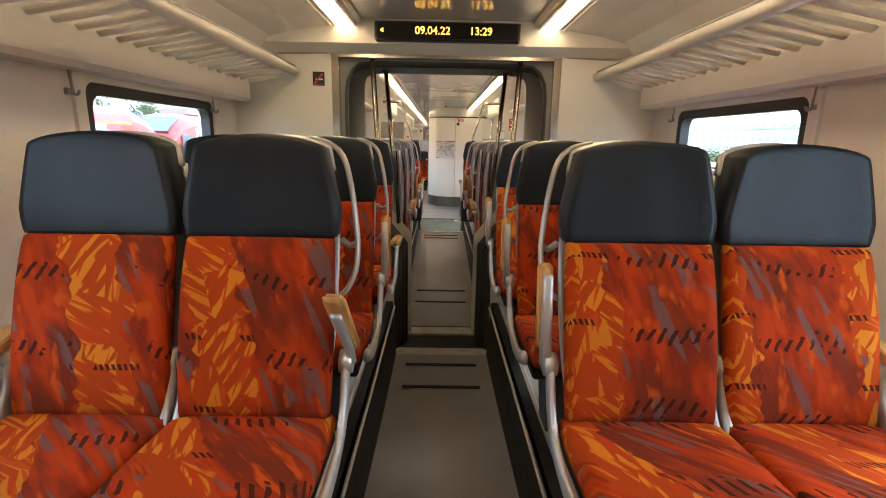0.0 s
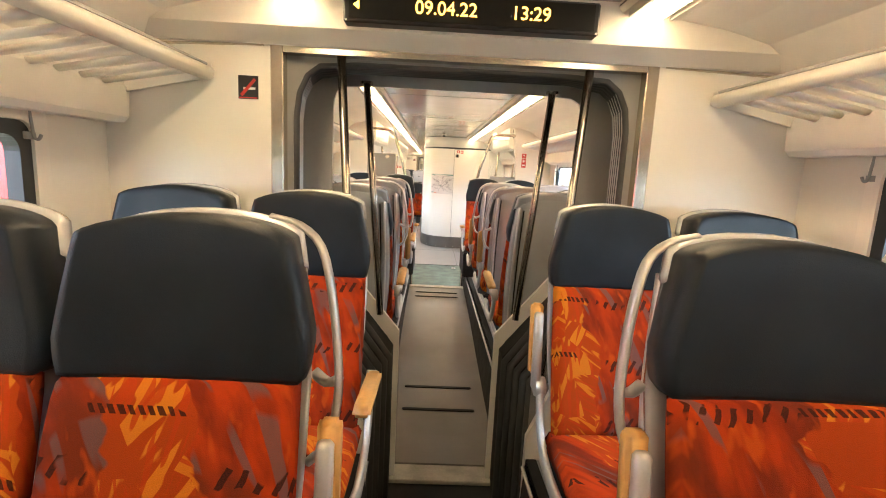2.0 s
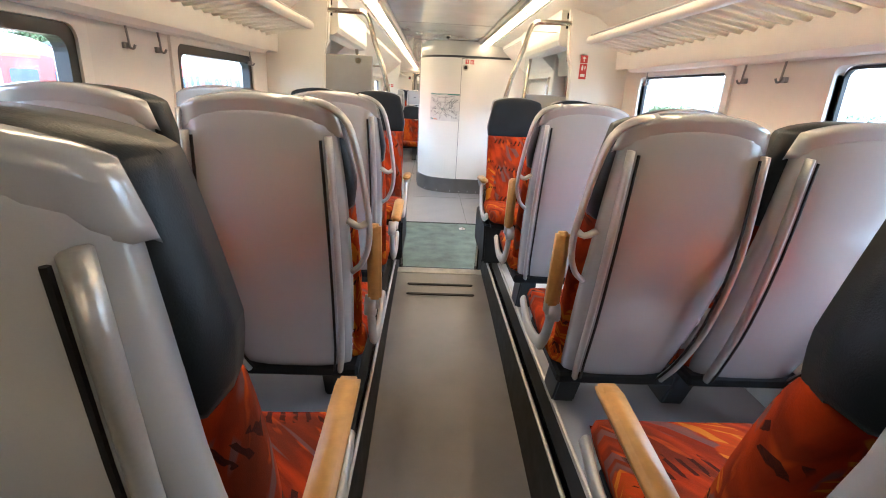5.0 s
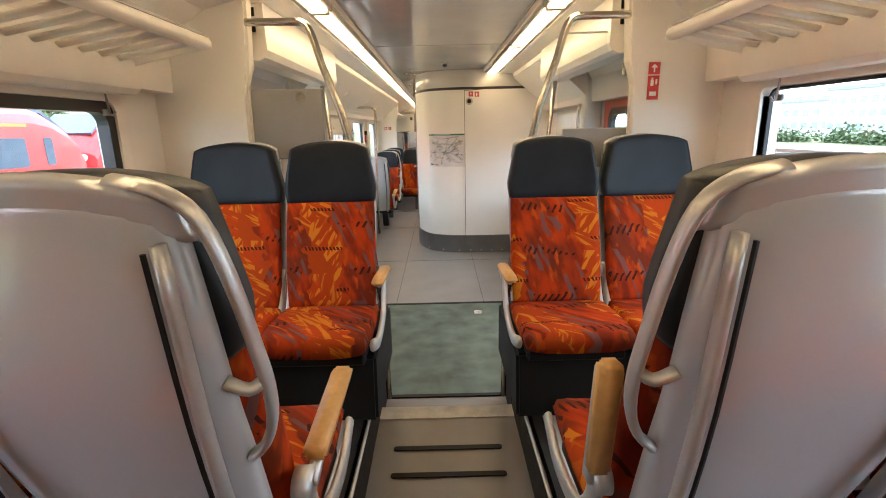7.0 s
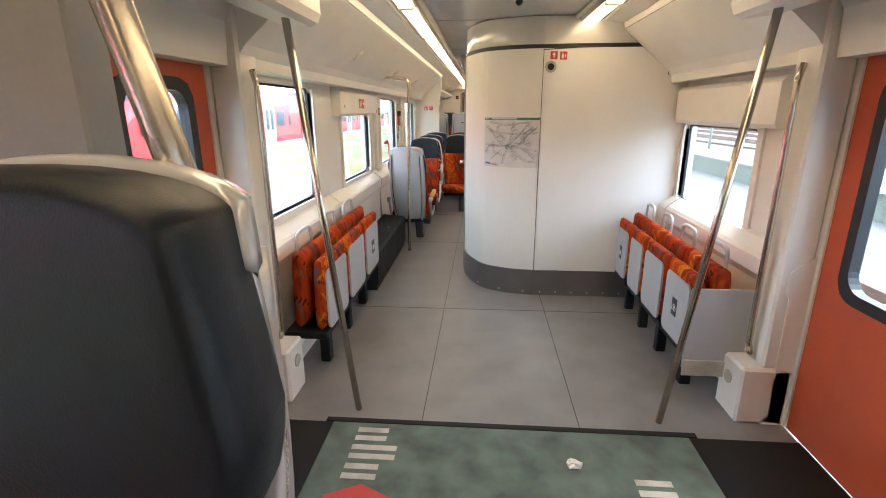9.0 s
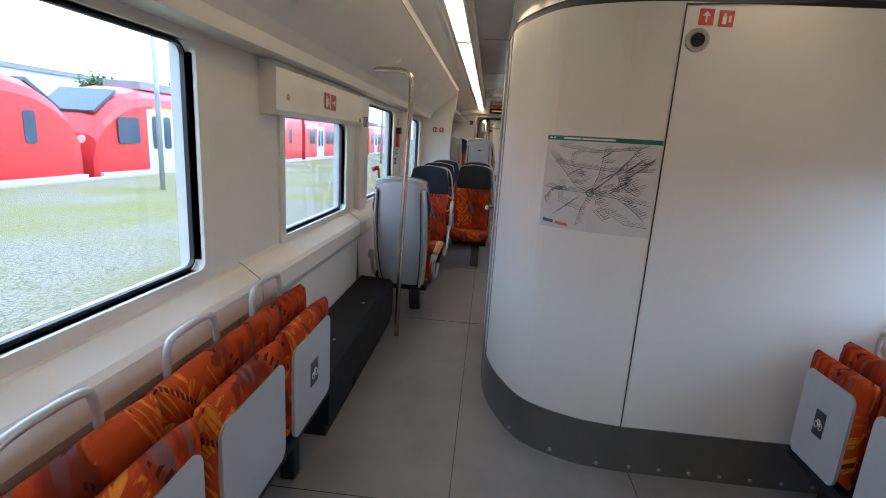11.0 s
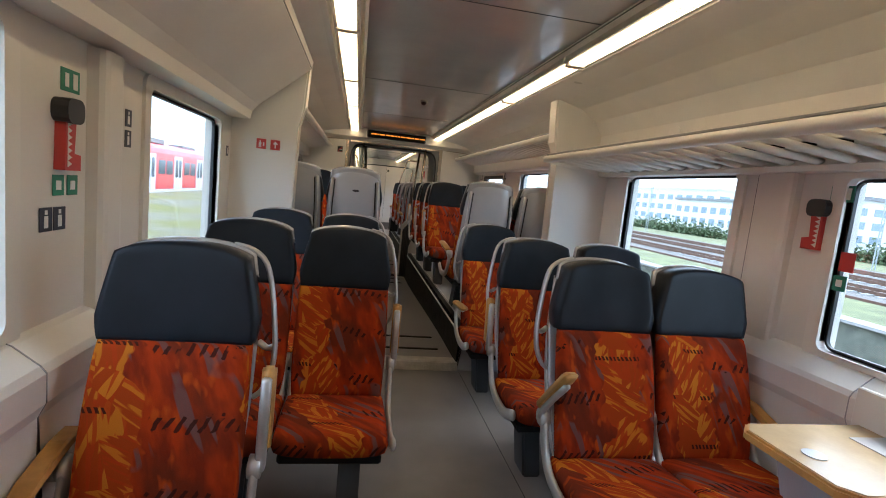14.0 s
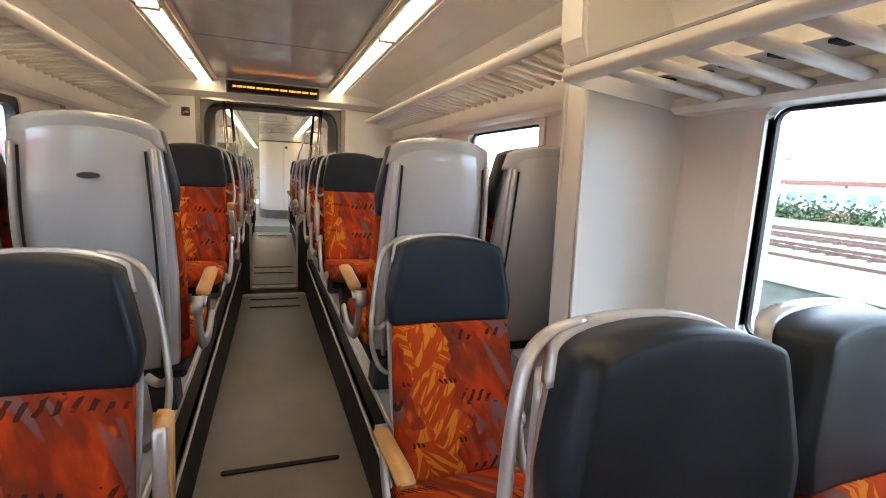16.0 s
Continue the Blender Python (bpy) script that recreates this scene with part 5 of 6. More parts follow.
# ---------------------------------------------------------------- folding seats
def folding_seat(s, bike):
    """Tipped up against the wall; its row runs along y, 0.47 wide; s: the wall's side."""
    t = thing("folding_seat", "tipped-up folding seat with orange cloth rim and grey panel" + (", bicycle sign" if bike else ""), "folding seat", "folding seats along the wall")
    x = s * 1.0
    def cloth(u, v):
        return (s * (1.03 - 0.01 * v), 0.015 + 0.44 * u, 0.31 + 0.41 * v), (-s, 0, 0.1)
    part("seat_cushion", pillow(bmesh.new(), cloth, 8, 8, 0.030, 0.05, 5), M_CLOTH, t, "orange patterned cloth", smooth=True)
    def back(u, v):
        return (s * (1.145 - 0.01 * v), 0.0 + 0.47 * u, 0.33 + 0.43 * v), (-s, 0, 0.1)
    part("backrest", pillow(bmesh.new(), back, 8, 8, 0.045, 0.05, 5), M_CLOTH, t, "orange patterned cloth", smooth=True)
    bm = bmesh.new()
    a, b = min(s * 0.988, s * 1.0), max(s * 0.988, s * 1.0)
    prism(bm, rounded(0.04, 0.43, 0.30, 0.655, 0.04), a, b, "x")
    part("under_panel", bm, M_GREYP, t, "light grey underside panel")
    bm = boxes((min(s * 1.0, s * 1.25), max(s * 1.0, s * 1.25), 0.0, 0.47, 0.255, 0.295), bevel=0.006)
    part("bracket", bm, M_BOX, t, "dark mounting bar")
    bm = bmesh.new()
    tube(bm, smooth_path([(s * 1.17, 0.11, 0.70), (s * 1.175, 0.115, 0.80), (s * 1.175, 0.15, 0.84), (s * 1.175, 0.31, 0.84), (s * 1.175, 0.345, 0.80), (s * 1.17, 0.35, 0.70)], 3), 0.011, 8)
    part("head_bar", bm, M_ALU, t, "aluminium hoop", smooth=True)
    bm = boxes((min(s * 1.06, s * 1.12), max(s * 1.06, s * 1.12), 0.20, 0.27, 0.0, 0.26), bevel=0.006)
    part("leg", bm, M_BOX, t, "dark support leg")
    if bike:
        c = s * 0.987
        part("bike_sign", boxes((min(c, c - s * 0.002), max(c, c - s * 0.002), 0.195, 0.275, 0.43, 0.53)), M_NAVY, t, "navy bicycle sign")
        bm = bmesh.new()
        for y in (0.217, 0.253):
            ring = [(c - s * 0.003, y + 0.013 * math.cos(q * math.pi / 6), 0.472 + 0.013 * math.sin(q * math.pi / 6)) for q in range(13)]
            tube(bm, ring, 0.0015, 4, caps=False)
        tube(bm, [(c - s * 0.003, 0.217, 0.472), (c - s * 0.003, 0.228, 0.495), (c - s * 0.003, 0.246, 0.495), (c - s * 0.003, 0.236, 0.472), (c - s * 0.003, 0.228, 0.495)], 0.0015, 4)
        part("bike_mark", bm, M_WHITE, t, "white bicycle mark")
    return t


M_GREYP = material("pale_grey_plastic", (0.42, 0.43, 0.44), 0.4, vary=0.04, bump=0.05)
lf, lb = folding_seat(-1, False), folding_seat(-1, True)
lf.matrix_basis, lb.matrix_basis = pose(0, 10.62, 0), pose(0, 11.56, 0)
copy_thing(lf, pose(0, 11.09, 0))
rf, rb = folding_seat(1, False), folding_seat(1, True)
for ob, y in ((rf, 10.99), (rb, 10.60)):
    ob.matrix_basis = pose(-0.06, y - 0.04, -0.02) @ Matrix.Diagonal((1, 0.80, 1, 1))
copy_thing(rf, pose(-0.06, 11.34, -0.02) @ Matrix.Diagonal((1, 0.80, 1, 1)))
copy_thing(rb, pose(-0.06, 11.68, -0.02) @ Matrix.Diagonal((1, 0.80, 1, 1)))
t = thing("seat_row_end", "grey steel end plate of the folding seat row", "end plate")
part("plate", boxes((0.92, 1.27, 10.545, 10.558, 0.20, 0.64), bevel=0.004), M_GREYP, t)
part("rail", boxes((0.92, 1.26, 10.535, 10.5445, 0.16, 0.25), bevel=0.003), M_NOSE, t, "screwed pale rail")

# radiator box with sloping top, grab pole
t = thing("radiator_box", "long slate black radiator box along the wall", "radiator box")
bm = bmesh.new()
prism(bm, [(-1.27, 0.0), (-1.035, 0.0), (-1.035, 0.05), (-1.02, 0.06), (-1.02, 0.315), (-1.04, 0.34), (-1.27, 0.355)][::-1], 12.08, 13.60)
part("case", bm, M_BOX, t)
for y in (12.5, 13.1):
    part("slot", boxes((-1.022, -1.017, y, y + 0.22, 0.05, 0.09)), M_BLACK, t)
    bm = bmesh.new()
    disc(bm, (-1.10, y - 0.1, 0.345), (0, 0, 1), 0.008, 0.006, 10)
    part("screw", bm, M_ALU, t)
g = thing("grab_pole", "upright brushed steel grab pole bent to the wall", "grab pole", "grab poles")
bm = bmesh.new()
tube(bm, smooth_path([(-0.935, 13.34, 0.0), (-0.93, 13.34, 0.6), (-0.915, 13.34, 1.3), (-0.905, 13.34, 1.72), (-0.915, 13.34, 1.79), (-0.96, 13.34, 1.82), (-1.05, 13.34, 1.825), (-1.18, 13.34, 1.825)], 4), 0.017, 12)
part("pole", bm, M_STEEL, g, smooth=True)


# ---------------------------------------------------------------- tables, wall armrests
def wall_table(s, y0, y1, z, xi):
    t = thing("wall_table", "small pale wall table with beech rim and waste bin", "table", "wall tables")
    a, b = (xi, 1.30) if s > 0 else (-1.30, -xi)
    bm = bmesh.new()
    out = [(s * 1.30, y0), (s * (xi + 0.05), y0), (s * xi, y0 + 0.05), (s * xi, y1 - 0.05), (s * (xi + 0.05), y1), (s * 1.30, y1)]
    prism(bm, out, z - 0.030, z, "z")
    bmesh.ops.bevel(bm, geom=[e for e in bm.edges if abs(e.verts[0].co.z - e.verts[1].co.z) < 0.001], offset=0.007, segments=2, affect="EDGES")
    part("tabletop", bm, M_WOOD, t, "beech edged tabletop")
    q = 0.012
    bm = bmesh.new()
    prism(bm, [(s * 1.298, y0 + q), (s * (xi + 0.05 + q * 0.5), y0 + q), (s * (xi + q), y0 + 0.05 + q * 0.5), (s * (xi + q), y1 - 0.05 - q * 0.5), (s * (xi + 0.05 + q * 0.5), y1 - q), (s * 1.298, y1 - q)], z + 0.0005, z + 0.003, "z")
    part("inlay", bm, M_TABLE, t, "pale laminate inlay")
    part("bin_flap", boxes((min(s * 1.10, s * 1.25), max(s * 1.10, s * 1.25), y0 + 0.10, y1 - 0.10, z + 0.0035, z + 0.006), bevel=0.001), M_ALU, t, "steel bin flap")
    bm = bmesh.new()
    disc(bm, (s * (xi + 0.10), (y0 + y1) / 2, z + 0.003), (0, 0, 1), 0.032, 0.003, 20)
    part("cup_ring", bm, M_ALU, t, "steel cup ring")
    bm = bmesh.new()
    prism(bm, [(s * 1.27, z - 0.03), (s * (xi + 0.10), z - 0.03), (s * (xi + 0.16), z - 0.22), (s * 1.27, z - 0.30)][::s], y0 + 0.06, y1 - 0.06)
    bmesh.ops.bevel(bm, geom=bm.edges[:], offset=0.012, segments=2, affect="EDGES")
    part("bin", bm, M_GREYP, t, "grey waste bin below")
    part("wall_bracket", boxes((min(s * 1.25, s * 1.275), max(s * 1.25, s * 1.275), y0 - 0.02, y1 + 0.02, z - 0.05, z + 0.13), bevel=0.005), M_WALL2, t, "ivory wall plate")
    return t


M_TABLE = material("pale_laminate", (0.62, 0.47, 0.27), 0.22, vary=0.05, scale=9)
for s in (-1, 1):
    for k in (0, 1):
        wall_table(s, 7.20 + k * CAR, 7.74 + k * CAR, 1.0, 0.83)
    for k in (-1, 0):
        wall_table(s, 18.20 + k * CAR, 18.74 + k * CAR, 1.0, 0.82)
wall_table(-1, 14.16, 14.55, 0.70, 0.94)
wall_table(1, 14.60, 15.00, 0.70, 0.76)


def wall_armrest(s, y, z, facing):
    t = new("armrest")
    t.parent = WALLS[s]
    bm = bmesh.new()
    pts = [(0.0, 0.665), (-0.08, 0.655), (-0.20, 0.620), (-0.27, 0.590), (-0.28, 0.606), (-0.20, 0.642), (-0.08, 0.683), (0.0, 0.69)]
    prism(bm, [(p[0] * (1 if facing < 0 else -1), p[1]) for p in pts][::(1 if facing < 0 else -1)], min(s * 1.215, s * 1.265), max(s * 1.215, s * 1.265), "x")
    bmesh.ops.bevel(bm, geom=bm.edges[:], offset=0.006, segments=1, affect="EDGES")
    part("pad", bm, M_WOOD, t, "beech pad")
    part("bracket", boxes((min(s * 1.225, s * 1.29), max(s * 1.225, s * 1.29), -0.06, -0.01, 0.55, 0.662), bevel=0.006) if facing < 0 else boxes((min(s * 1.225, s * 1.29), max(s * 1.225, s * 1.29), 0.01, 0.06, 0.55, 0.662), bevel=0.006), M_WALL2, t)
    t.matrix_basis = pose(0, y, z - 0.10)
    return t


for s in (-1, 1):
    for y, z, f in ((2.51, PZ, -1), (3.34, PZ, -1), (8.51, PZ, -1), (6.86, PZ, 1), (5.98, PZ, 1), (19.36, PZ, -1), (20.18, PZ, -1)):
        wall_armrest(s, y, z, f)
wall_armrest(-1, 15.14, 0, -1)
wall_armrest(-1, 16.0, 0, -1)
wall_armrest(1, 15.48, 0, -1)
wall_armrest(1, 16.27, 0, -1)


# ---------------------------------------------------------------- small wall fittings
def hammer(s, y, z):
    t = thing("emergency_hammer", "red emergency hammer in its dark holder on the wall", "emergency hammer", "emergency hammers")
    x = s * WX
    bm = bmesh.new()
    prism(bm, [(y - 0.035, z - 0.10), (y + 0.045, z - 0.10), (y + 0.045, z - 0.055), (y + 0.012, z - 0.05), (y + 0.020, z + 0.04), (y - 0.03, z + 0.05)], min(x, x - s * 0.03), max(x, x - s * 0.03), "x")
    part("handle", bm, M_RED, t, "red plastic handle")
    bm = bmesh.new()
    prism(bm, rounded(y - 0.05, y + 0.035, z + 0.035, z + 0.105, 0.025, 3), min(x, x - s * 0.045), max(x, x - s * 0.045), "x")
    part("holder", bm, M_FRAME, t, "dark holder")
    bm = bmesh.new()
    for i in range(7):
        q = z - 0.090 + i * 0.019
        prism(bm, [(y - 0.024, q), (y - 0.004, q + 0.0095), (y - 0.024, q + 0.019)], min(x - s * 0.0302, x - s * 0.032), max(x - s * 0.0302, x - s * 0.032), "x")
    part("warning_edge", bm, M_WHITE, t, "white saw-toothed edge")


hammer(-1, 15.29, 1.40)
hammer(1, 15.37, 1.37)
for s, y in ((-1, 15.31), (1, 15.28)):
    f = "x+" if s < 0 else "x-"
    x = s * (WX - 0.001)
    sign("exit_sign", "green emergency exit sign with white figure on the wall", x, y + 0.02, 1.56 if s < 0 else 1.50, 0.095, 0.065, f, M_GREEN, ((-0.2, 0, 0.2, 0.6), (0.25, 0, 0.25, 0.7)))
    for d in (-0.035, 0.035):
        sign("green_sign", "small green instruction sign on the wall", x, y + d, 1.255 if s < 0 else 1.155, 0.055, 0.06, f, M_GREEN, ((0, 0, 0.45, 0.45),))
sign("red_sign", "plain red sign on the wall", WX - 0.001, 15.23, 1.24, 0.06, 0.075, "x-", M_RED)
for d in (-0.032, 0.032):
    sign("priority_seat_sign", "navy priority seat sign with white figure on the wall", -WX + 0.001, 15.25 + d, 1.158, 0.058, 0.068, "x+", M_NAVY, ((0, -0.1, 0.3, 0.5), (0, 0.3, 0.2, 0.18)))
for z in (1.50, 1.425):
    sign("priority_seat_sign", "navy priority seat sign with white figure on the wall", -WX + 0.001, 15.70, z, 0.05, 0.062, "x+", M_NAVY, ((0, -0.1, 0.3, 0.5), (0, 0.3, 0.2, 0.18)))
sign("notice_plate", "dark notice plate on the wall", -WX + 0.001, 15.60, 1.50, 0.075, 0.065, "x+", M_NAVY)
for d in (-0.033, 0.033):
    sign("priority_seat_sign", "navy priority seat sign with white figure on the pillar", -WX + 0.0512, 13.76 + d, 1.50, 0.058, 0.072, "x+", M_NAVY, ((0, -0.1, 0.3, 0.5), (0, 0.3, 0.2, 0.18)))
sign("priority_seat_sign", "navy priority seat sign with white figure on the wall", -WX + 0.001, 17.08, 1.47, 0.05, 0.065, "x+", M_NAVY, ((0, 0, 0.3, 0.6),))
sign("extinguisher_sign", "red fire extinguisher sign on the partition", -1.165, 17.158, 1.545, 0.062, 0.066, "y-", M_RED, BOTTLE)
sign("arrow_sign", "red arrow sign on the partition", -1.075, 17.158, 1.545, 0.062, 0.066, "y-", M_RED, ARROW_UP)
sign("penalty_notice", "red and white fare notice on the air duct", -1.243, 11.30, 1.728, 0.17, 0.06, "x+", M_WHITE, ((0.2, 0, 0.5, 0.7),))


def ceiling_camera(x, y):
    t = thing("ceiling_camera", "small dark dome camera on the ceiling", "camera", "ceiling cameras")
    bm = bmesh.new()
    disc(bm, (x, y, 2.155), (0, 0, 1), 0.035, 0.016, 20)
    part("base", bm, M_NOSE, t)
    bm = bmesh.new()
    bmesh.ops.create_uvsphere(bm, u_segments=16, v_segments=10, radius=0.024)
    bmesh.ops.translate(bm, verts=bm.verts, vec=(x, y, 2.150))
    part("dome", bm, M_BLACK, t, smooth=True)


for x, y in ((0.07, 11.5), (0.03, 18.3), (0.0, 28.4), (0.02, 1.5)):
    ceiling_camera(x, y)


def coat_hook(s, y, z):
    t = thing("coat_hook", "grey plastic coat hook beside the window", "coat hook", "coat hooks")
    bm = bmesh.new()
    x = s * (WX - 0.012)
    tube(bm, smooth_path([(x, y, z + 0.085), (x - s * 0.006, y, z + 0.03), (x - s * 0.010, y, z - 0.005), (x - s * 0.022, y + 0.002, z - 0.010), (x - s * 0.030, y + 0.003, z + 0.004)], 3), 0.005, 6)
    part("hook", bm, M_GREY, t, smooth=True)
    part("plate", boxes((min(s * WX, x - s * 0.003), max(s * WX, x - s * 0.003), y - 0.02, y + 0.02, z - 0.012, z + 0.012), bevel=0.003), M_GREY, t)


for s, ys in ((-1, (2.95, 4.05, 6.86, 7.10, 8.24, 19.75, 20.95)), (1, (3.0, 4.1, 6.85, 7.12, 8.2, 19.8, 20.95))):
    for y in ys:
        coat_hook(s, y, 1.60)

# pillar covers between the windows of the low part
for s, ys in ((-1, ((13.66, 13.86), (15.42, 15.58))), (1, ((15.48, 15.70),))):
    for a, b in ys:
        bm = bmesh.new()
        w = 0.05 if s < 0 else 0.04
        prism(bm, [(s * WX, a), (s * (WX - w * 0.65), a + 0.006), (s * (WX - w * 0.9), a + 0.018), (s * (WX - w), a + 0.04), (s * (WX - w), b - 0.04), (s * (WX - w * 0.9), b - 0.018), (s * (WX - w * 0.65), b - 0.006), (s * WX, b)][::s], 0.84, 1.685, "z")
        struct("pillar_cover", bm, M_WALL, "ivory rounded pillar cover between windows", "wall trim")

# upright joint in the wall panels beside the low rack
struct("panel_joint", boxes((WX - 0.003, WX, 15.712, 15.722, 0.86, 1.60)), M_FRAME, "dark upright joint between wall panels", "wall trim")

# joints of the vinyl floor
bm = bmesh.new()
for x in (-0.42, 0.36):
    box(bm, x - 0.0015, x + 0.0015, 10.27, STEP2 - 0.04, -0.001, 0.0012)
for y in (11.72, 13.72, 15.30):
    box(bm, -1.24, 1.24 if y > 13.7 else -0.3 if y > 12 else 1.24, y - 0.0015, y + 0.0015, -0.001, 0.0012)
struct("floor_joint", bm, M_BOX, "thin dark welds between floor sheets", "floor")

# red pull handle at a window
t = thing("window_pull_handle", "bent red emergency pull handle across a window", "pull handle")
bm = bmesh.new()
tube(bm, [(-1.345, 14.18, 1.125), (-1.345, 14.37, 1.130), (-1.345, 14.395, 1.115), (-1.345, 14.49, 0.905), (-1.345, 14.47, 0.88), (-1.345, 14.35, 0.845)], 0.009, 8, 2.2, side=(1, 0, 0))
part("bar", bm, M_RED, t)

# ---------------------------------------------------------------- outside
def cobble_material():
    m = bpy.data.materials.new("grassy_cobbles")
    m.use_nodes = True
    n, l = m.node_tree.nodes, m.node_tree.links
    b = n["Principled BSDF"]
    b.inputs["Roughness"].default_value = 0.9
    tc = n.new("ShaderNodeTexCoord")
    v = n.new("ShaderNodeTexVoronoi")
    v.feature = "DISTANCE_TO_EDGE"
    v.inputs["Scale"].default_value = 14.0
    ns = n.new("ShaderNodeTexNoise")
    ns.inputs["Scale"].default_value, ns.inputs["Detail"].default_value = 0.35, 5
    l.new(tc.outputs["Object"], v.inputs["Vector"])
    l.new(tc.outputs["Object"], ns.inputs["Vector"])
    r = n.new("ShaderNodeValToRGB")
    r.color_ramp.elements[0].position, r.color_ramp.elements[1].position = 0.0, 0.12
    r.color_ramp.elements[0].color, r.color_ramp.elements[1].color = (0.09, 0.09, 0.035, 1), (0.25, 0.225, 0.165, 1)
    l.new(v.outputs[0], r.inputs[0])
    g = n.new("ShaderNodeMapRange")
    g.inputs[1].default_value, g.inputs[2].default_value = 0.42, 0.60
    l.new(ns.outputs[0], g.inputs[0])
    mx = n.new("ShaderNodeMixRGB")
    mx.inputs[2].default_value = (0.175, 0.165, 0.045, 1)
    l.new(g.outputs[0], mx.inputs[0])
    l.new(r.outputs[0], mx.inputs[1])
    l.new(mx.outputs[0], b.inputs["Base Color"])
    return m


M_COBBLE = cobble_material()
M_GRASS = material("dry_grass", (0.16, 0.17, 0.07), 0.95, vary=0.25, scale=1.2, bscale=40)
M_BALLAST = material("track_ballast", (0.16, 0.145, 0.13), 0.95, vary=0.25, scale=20, bscale=90, bump=0.6)
M_KERB = material("pale_kerb", (0.42, 0.41, 0.39), 0.8, vary=0.08)
M_RAIL = material("rusty_rail", (0.16, 0.09, 0.06), 0.6, metal=0.3, vary=0.2)
M_CONC = material("mossy_concrete", (0.20, 0.21, 0.165), 0.9, vary=0.2, scale=3)
M_TRAINRED = material("train_red", (0.62, 0.035, 0.035), 0.3, vary=0.04, coat=0.3)
M_TRAINGREY = material("train_pale_grey", (0.58, 0.59, 0.60), 0.35, vary=0.04)
M_TRAINGLASS = material("train_window", (0.05, 0.075, 0.11), 0.1, vary=0.05, spec=0.8)
M_ROOF = material("train_roof", (0.25, 0.25, 0.26), 0.6)
M_FACADE = material("pale_facade", (0.74, 0.76, 0.78), 0.7, vary=0.04, scale=0.4)
M_BRICKRED = material("red_brick_roof", (0.30, 0.11, 0.08), 0.8, vary=0.1)
M_FWIN = material("facade_window", (0.26, 0.33, 0.40), 0.2, vary=0.1)
M_LEAF = material("foliage", (0.11, 0.15, 0.07), 0.9, vary=0.3, scale=3)
M_BARK = material("bark", (0.12, 0.09, 0.07), 0.9, vary=0.2)
M_MAST = material("galvanised_mast", (0.40, 0.43, 0.45), 0.5, metal=0.4, vary=0.1)

bm = bmesh.new()
box(bm, -2500, 2500, -2500, 2500, -1.6, -1.05)
struct("ground", bm, M_GRASS, "flat dry grass and gravel railway land", "ground")
bm = bmesh.new()
box(bm, -10.9, -1.75, -60, 140, -1.04, -0.22)
struct("station_platform", bm, M_COBBLE, "old cobbled station platform overgrown with grass", "platform")
struct("kerb", boxes((-11.15, -10.9, -60, 140, -1.04, -0.17)), M_KERB, "pale stone kerb at the platform edge", "kerb")
struct("kerb", boxes((-1.75, -1.62, -60, 140, -1.04, -0.20)), M_KERB, "pale stone kerb at the platform edge", "kerb")
for x0, x1 in ((-17.2, -11.2), (1.9, 8.9), (13.0, 34.0)):
    struct("track_bed", boxes((x0, x1, -60, 160, -1.05, -0.98)), M_BALLAST, "grey ballast track bed", "track bed")
struct("far_platform_wall", boxes((9.0, 9.35, -40, 120, -1.05, -0.35)), M_CONC, "mossy concrete edge wall of the opposite platform", "platform wall")
struct("far_platform", boxes((9.35, 12.6, -40, 120, -1.05, -0.36)), M_GRASS, "grassy disused opposite platform", "platform")
struct("kerb", boxes((8.9, 9.36, -40, 120, -0.358, -0.30)), M_KERB, "pale coping stones of the opposite platform", "kerb")
for x in (-14.07, 4.4, 16.0, 20.5, 25.0, 29.5):
    t = thing("railway_track", "rusty railway track on pale sleepers", "railway track", "railway tracks", kind="structure")
    for d in (-0.72, 0.72):
        part("rail", boxes((x + d - 0.035, x + d + 0.035, -60, 160, -0.95, -0.80)), M_RAIL, t, "rusty rail")
    bm = bmesh.new()
    for i in range(150 if x < 10 else 110):
        y = -30 + i * 0.65
        box(bm, x - 1.25, x + 1.25, y, y + 0.24, -0.99, -0.93)
    tagged(part("sleepers", bm, M_KERB, t, "pale concrete sleepers"), kind="stuff")


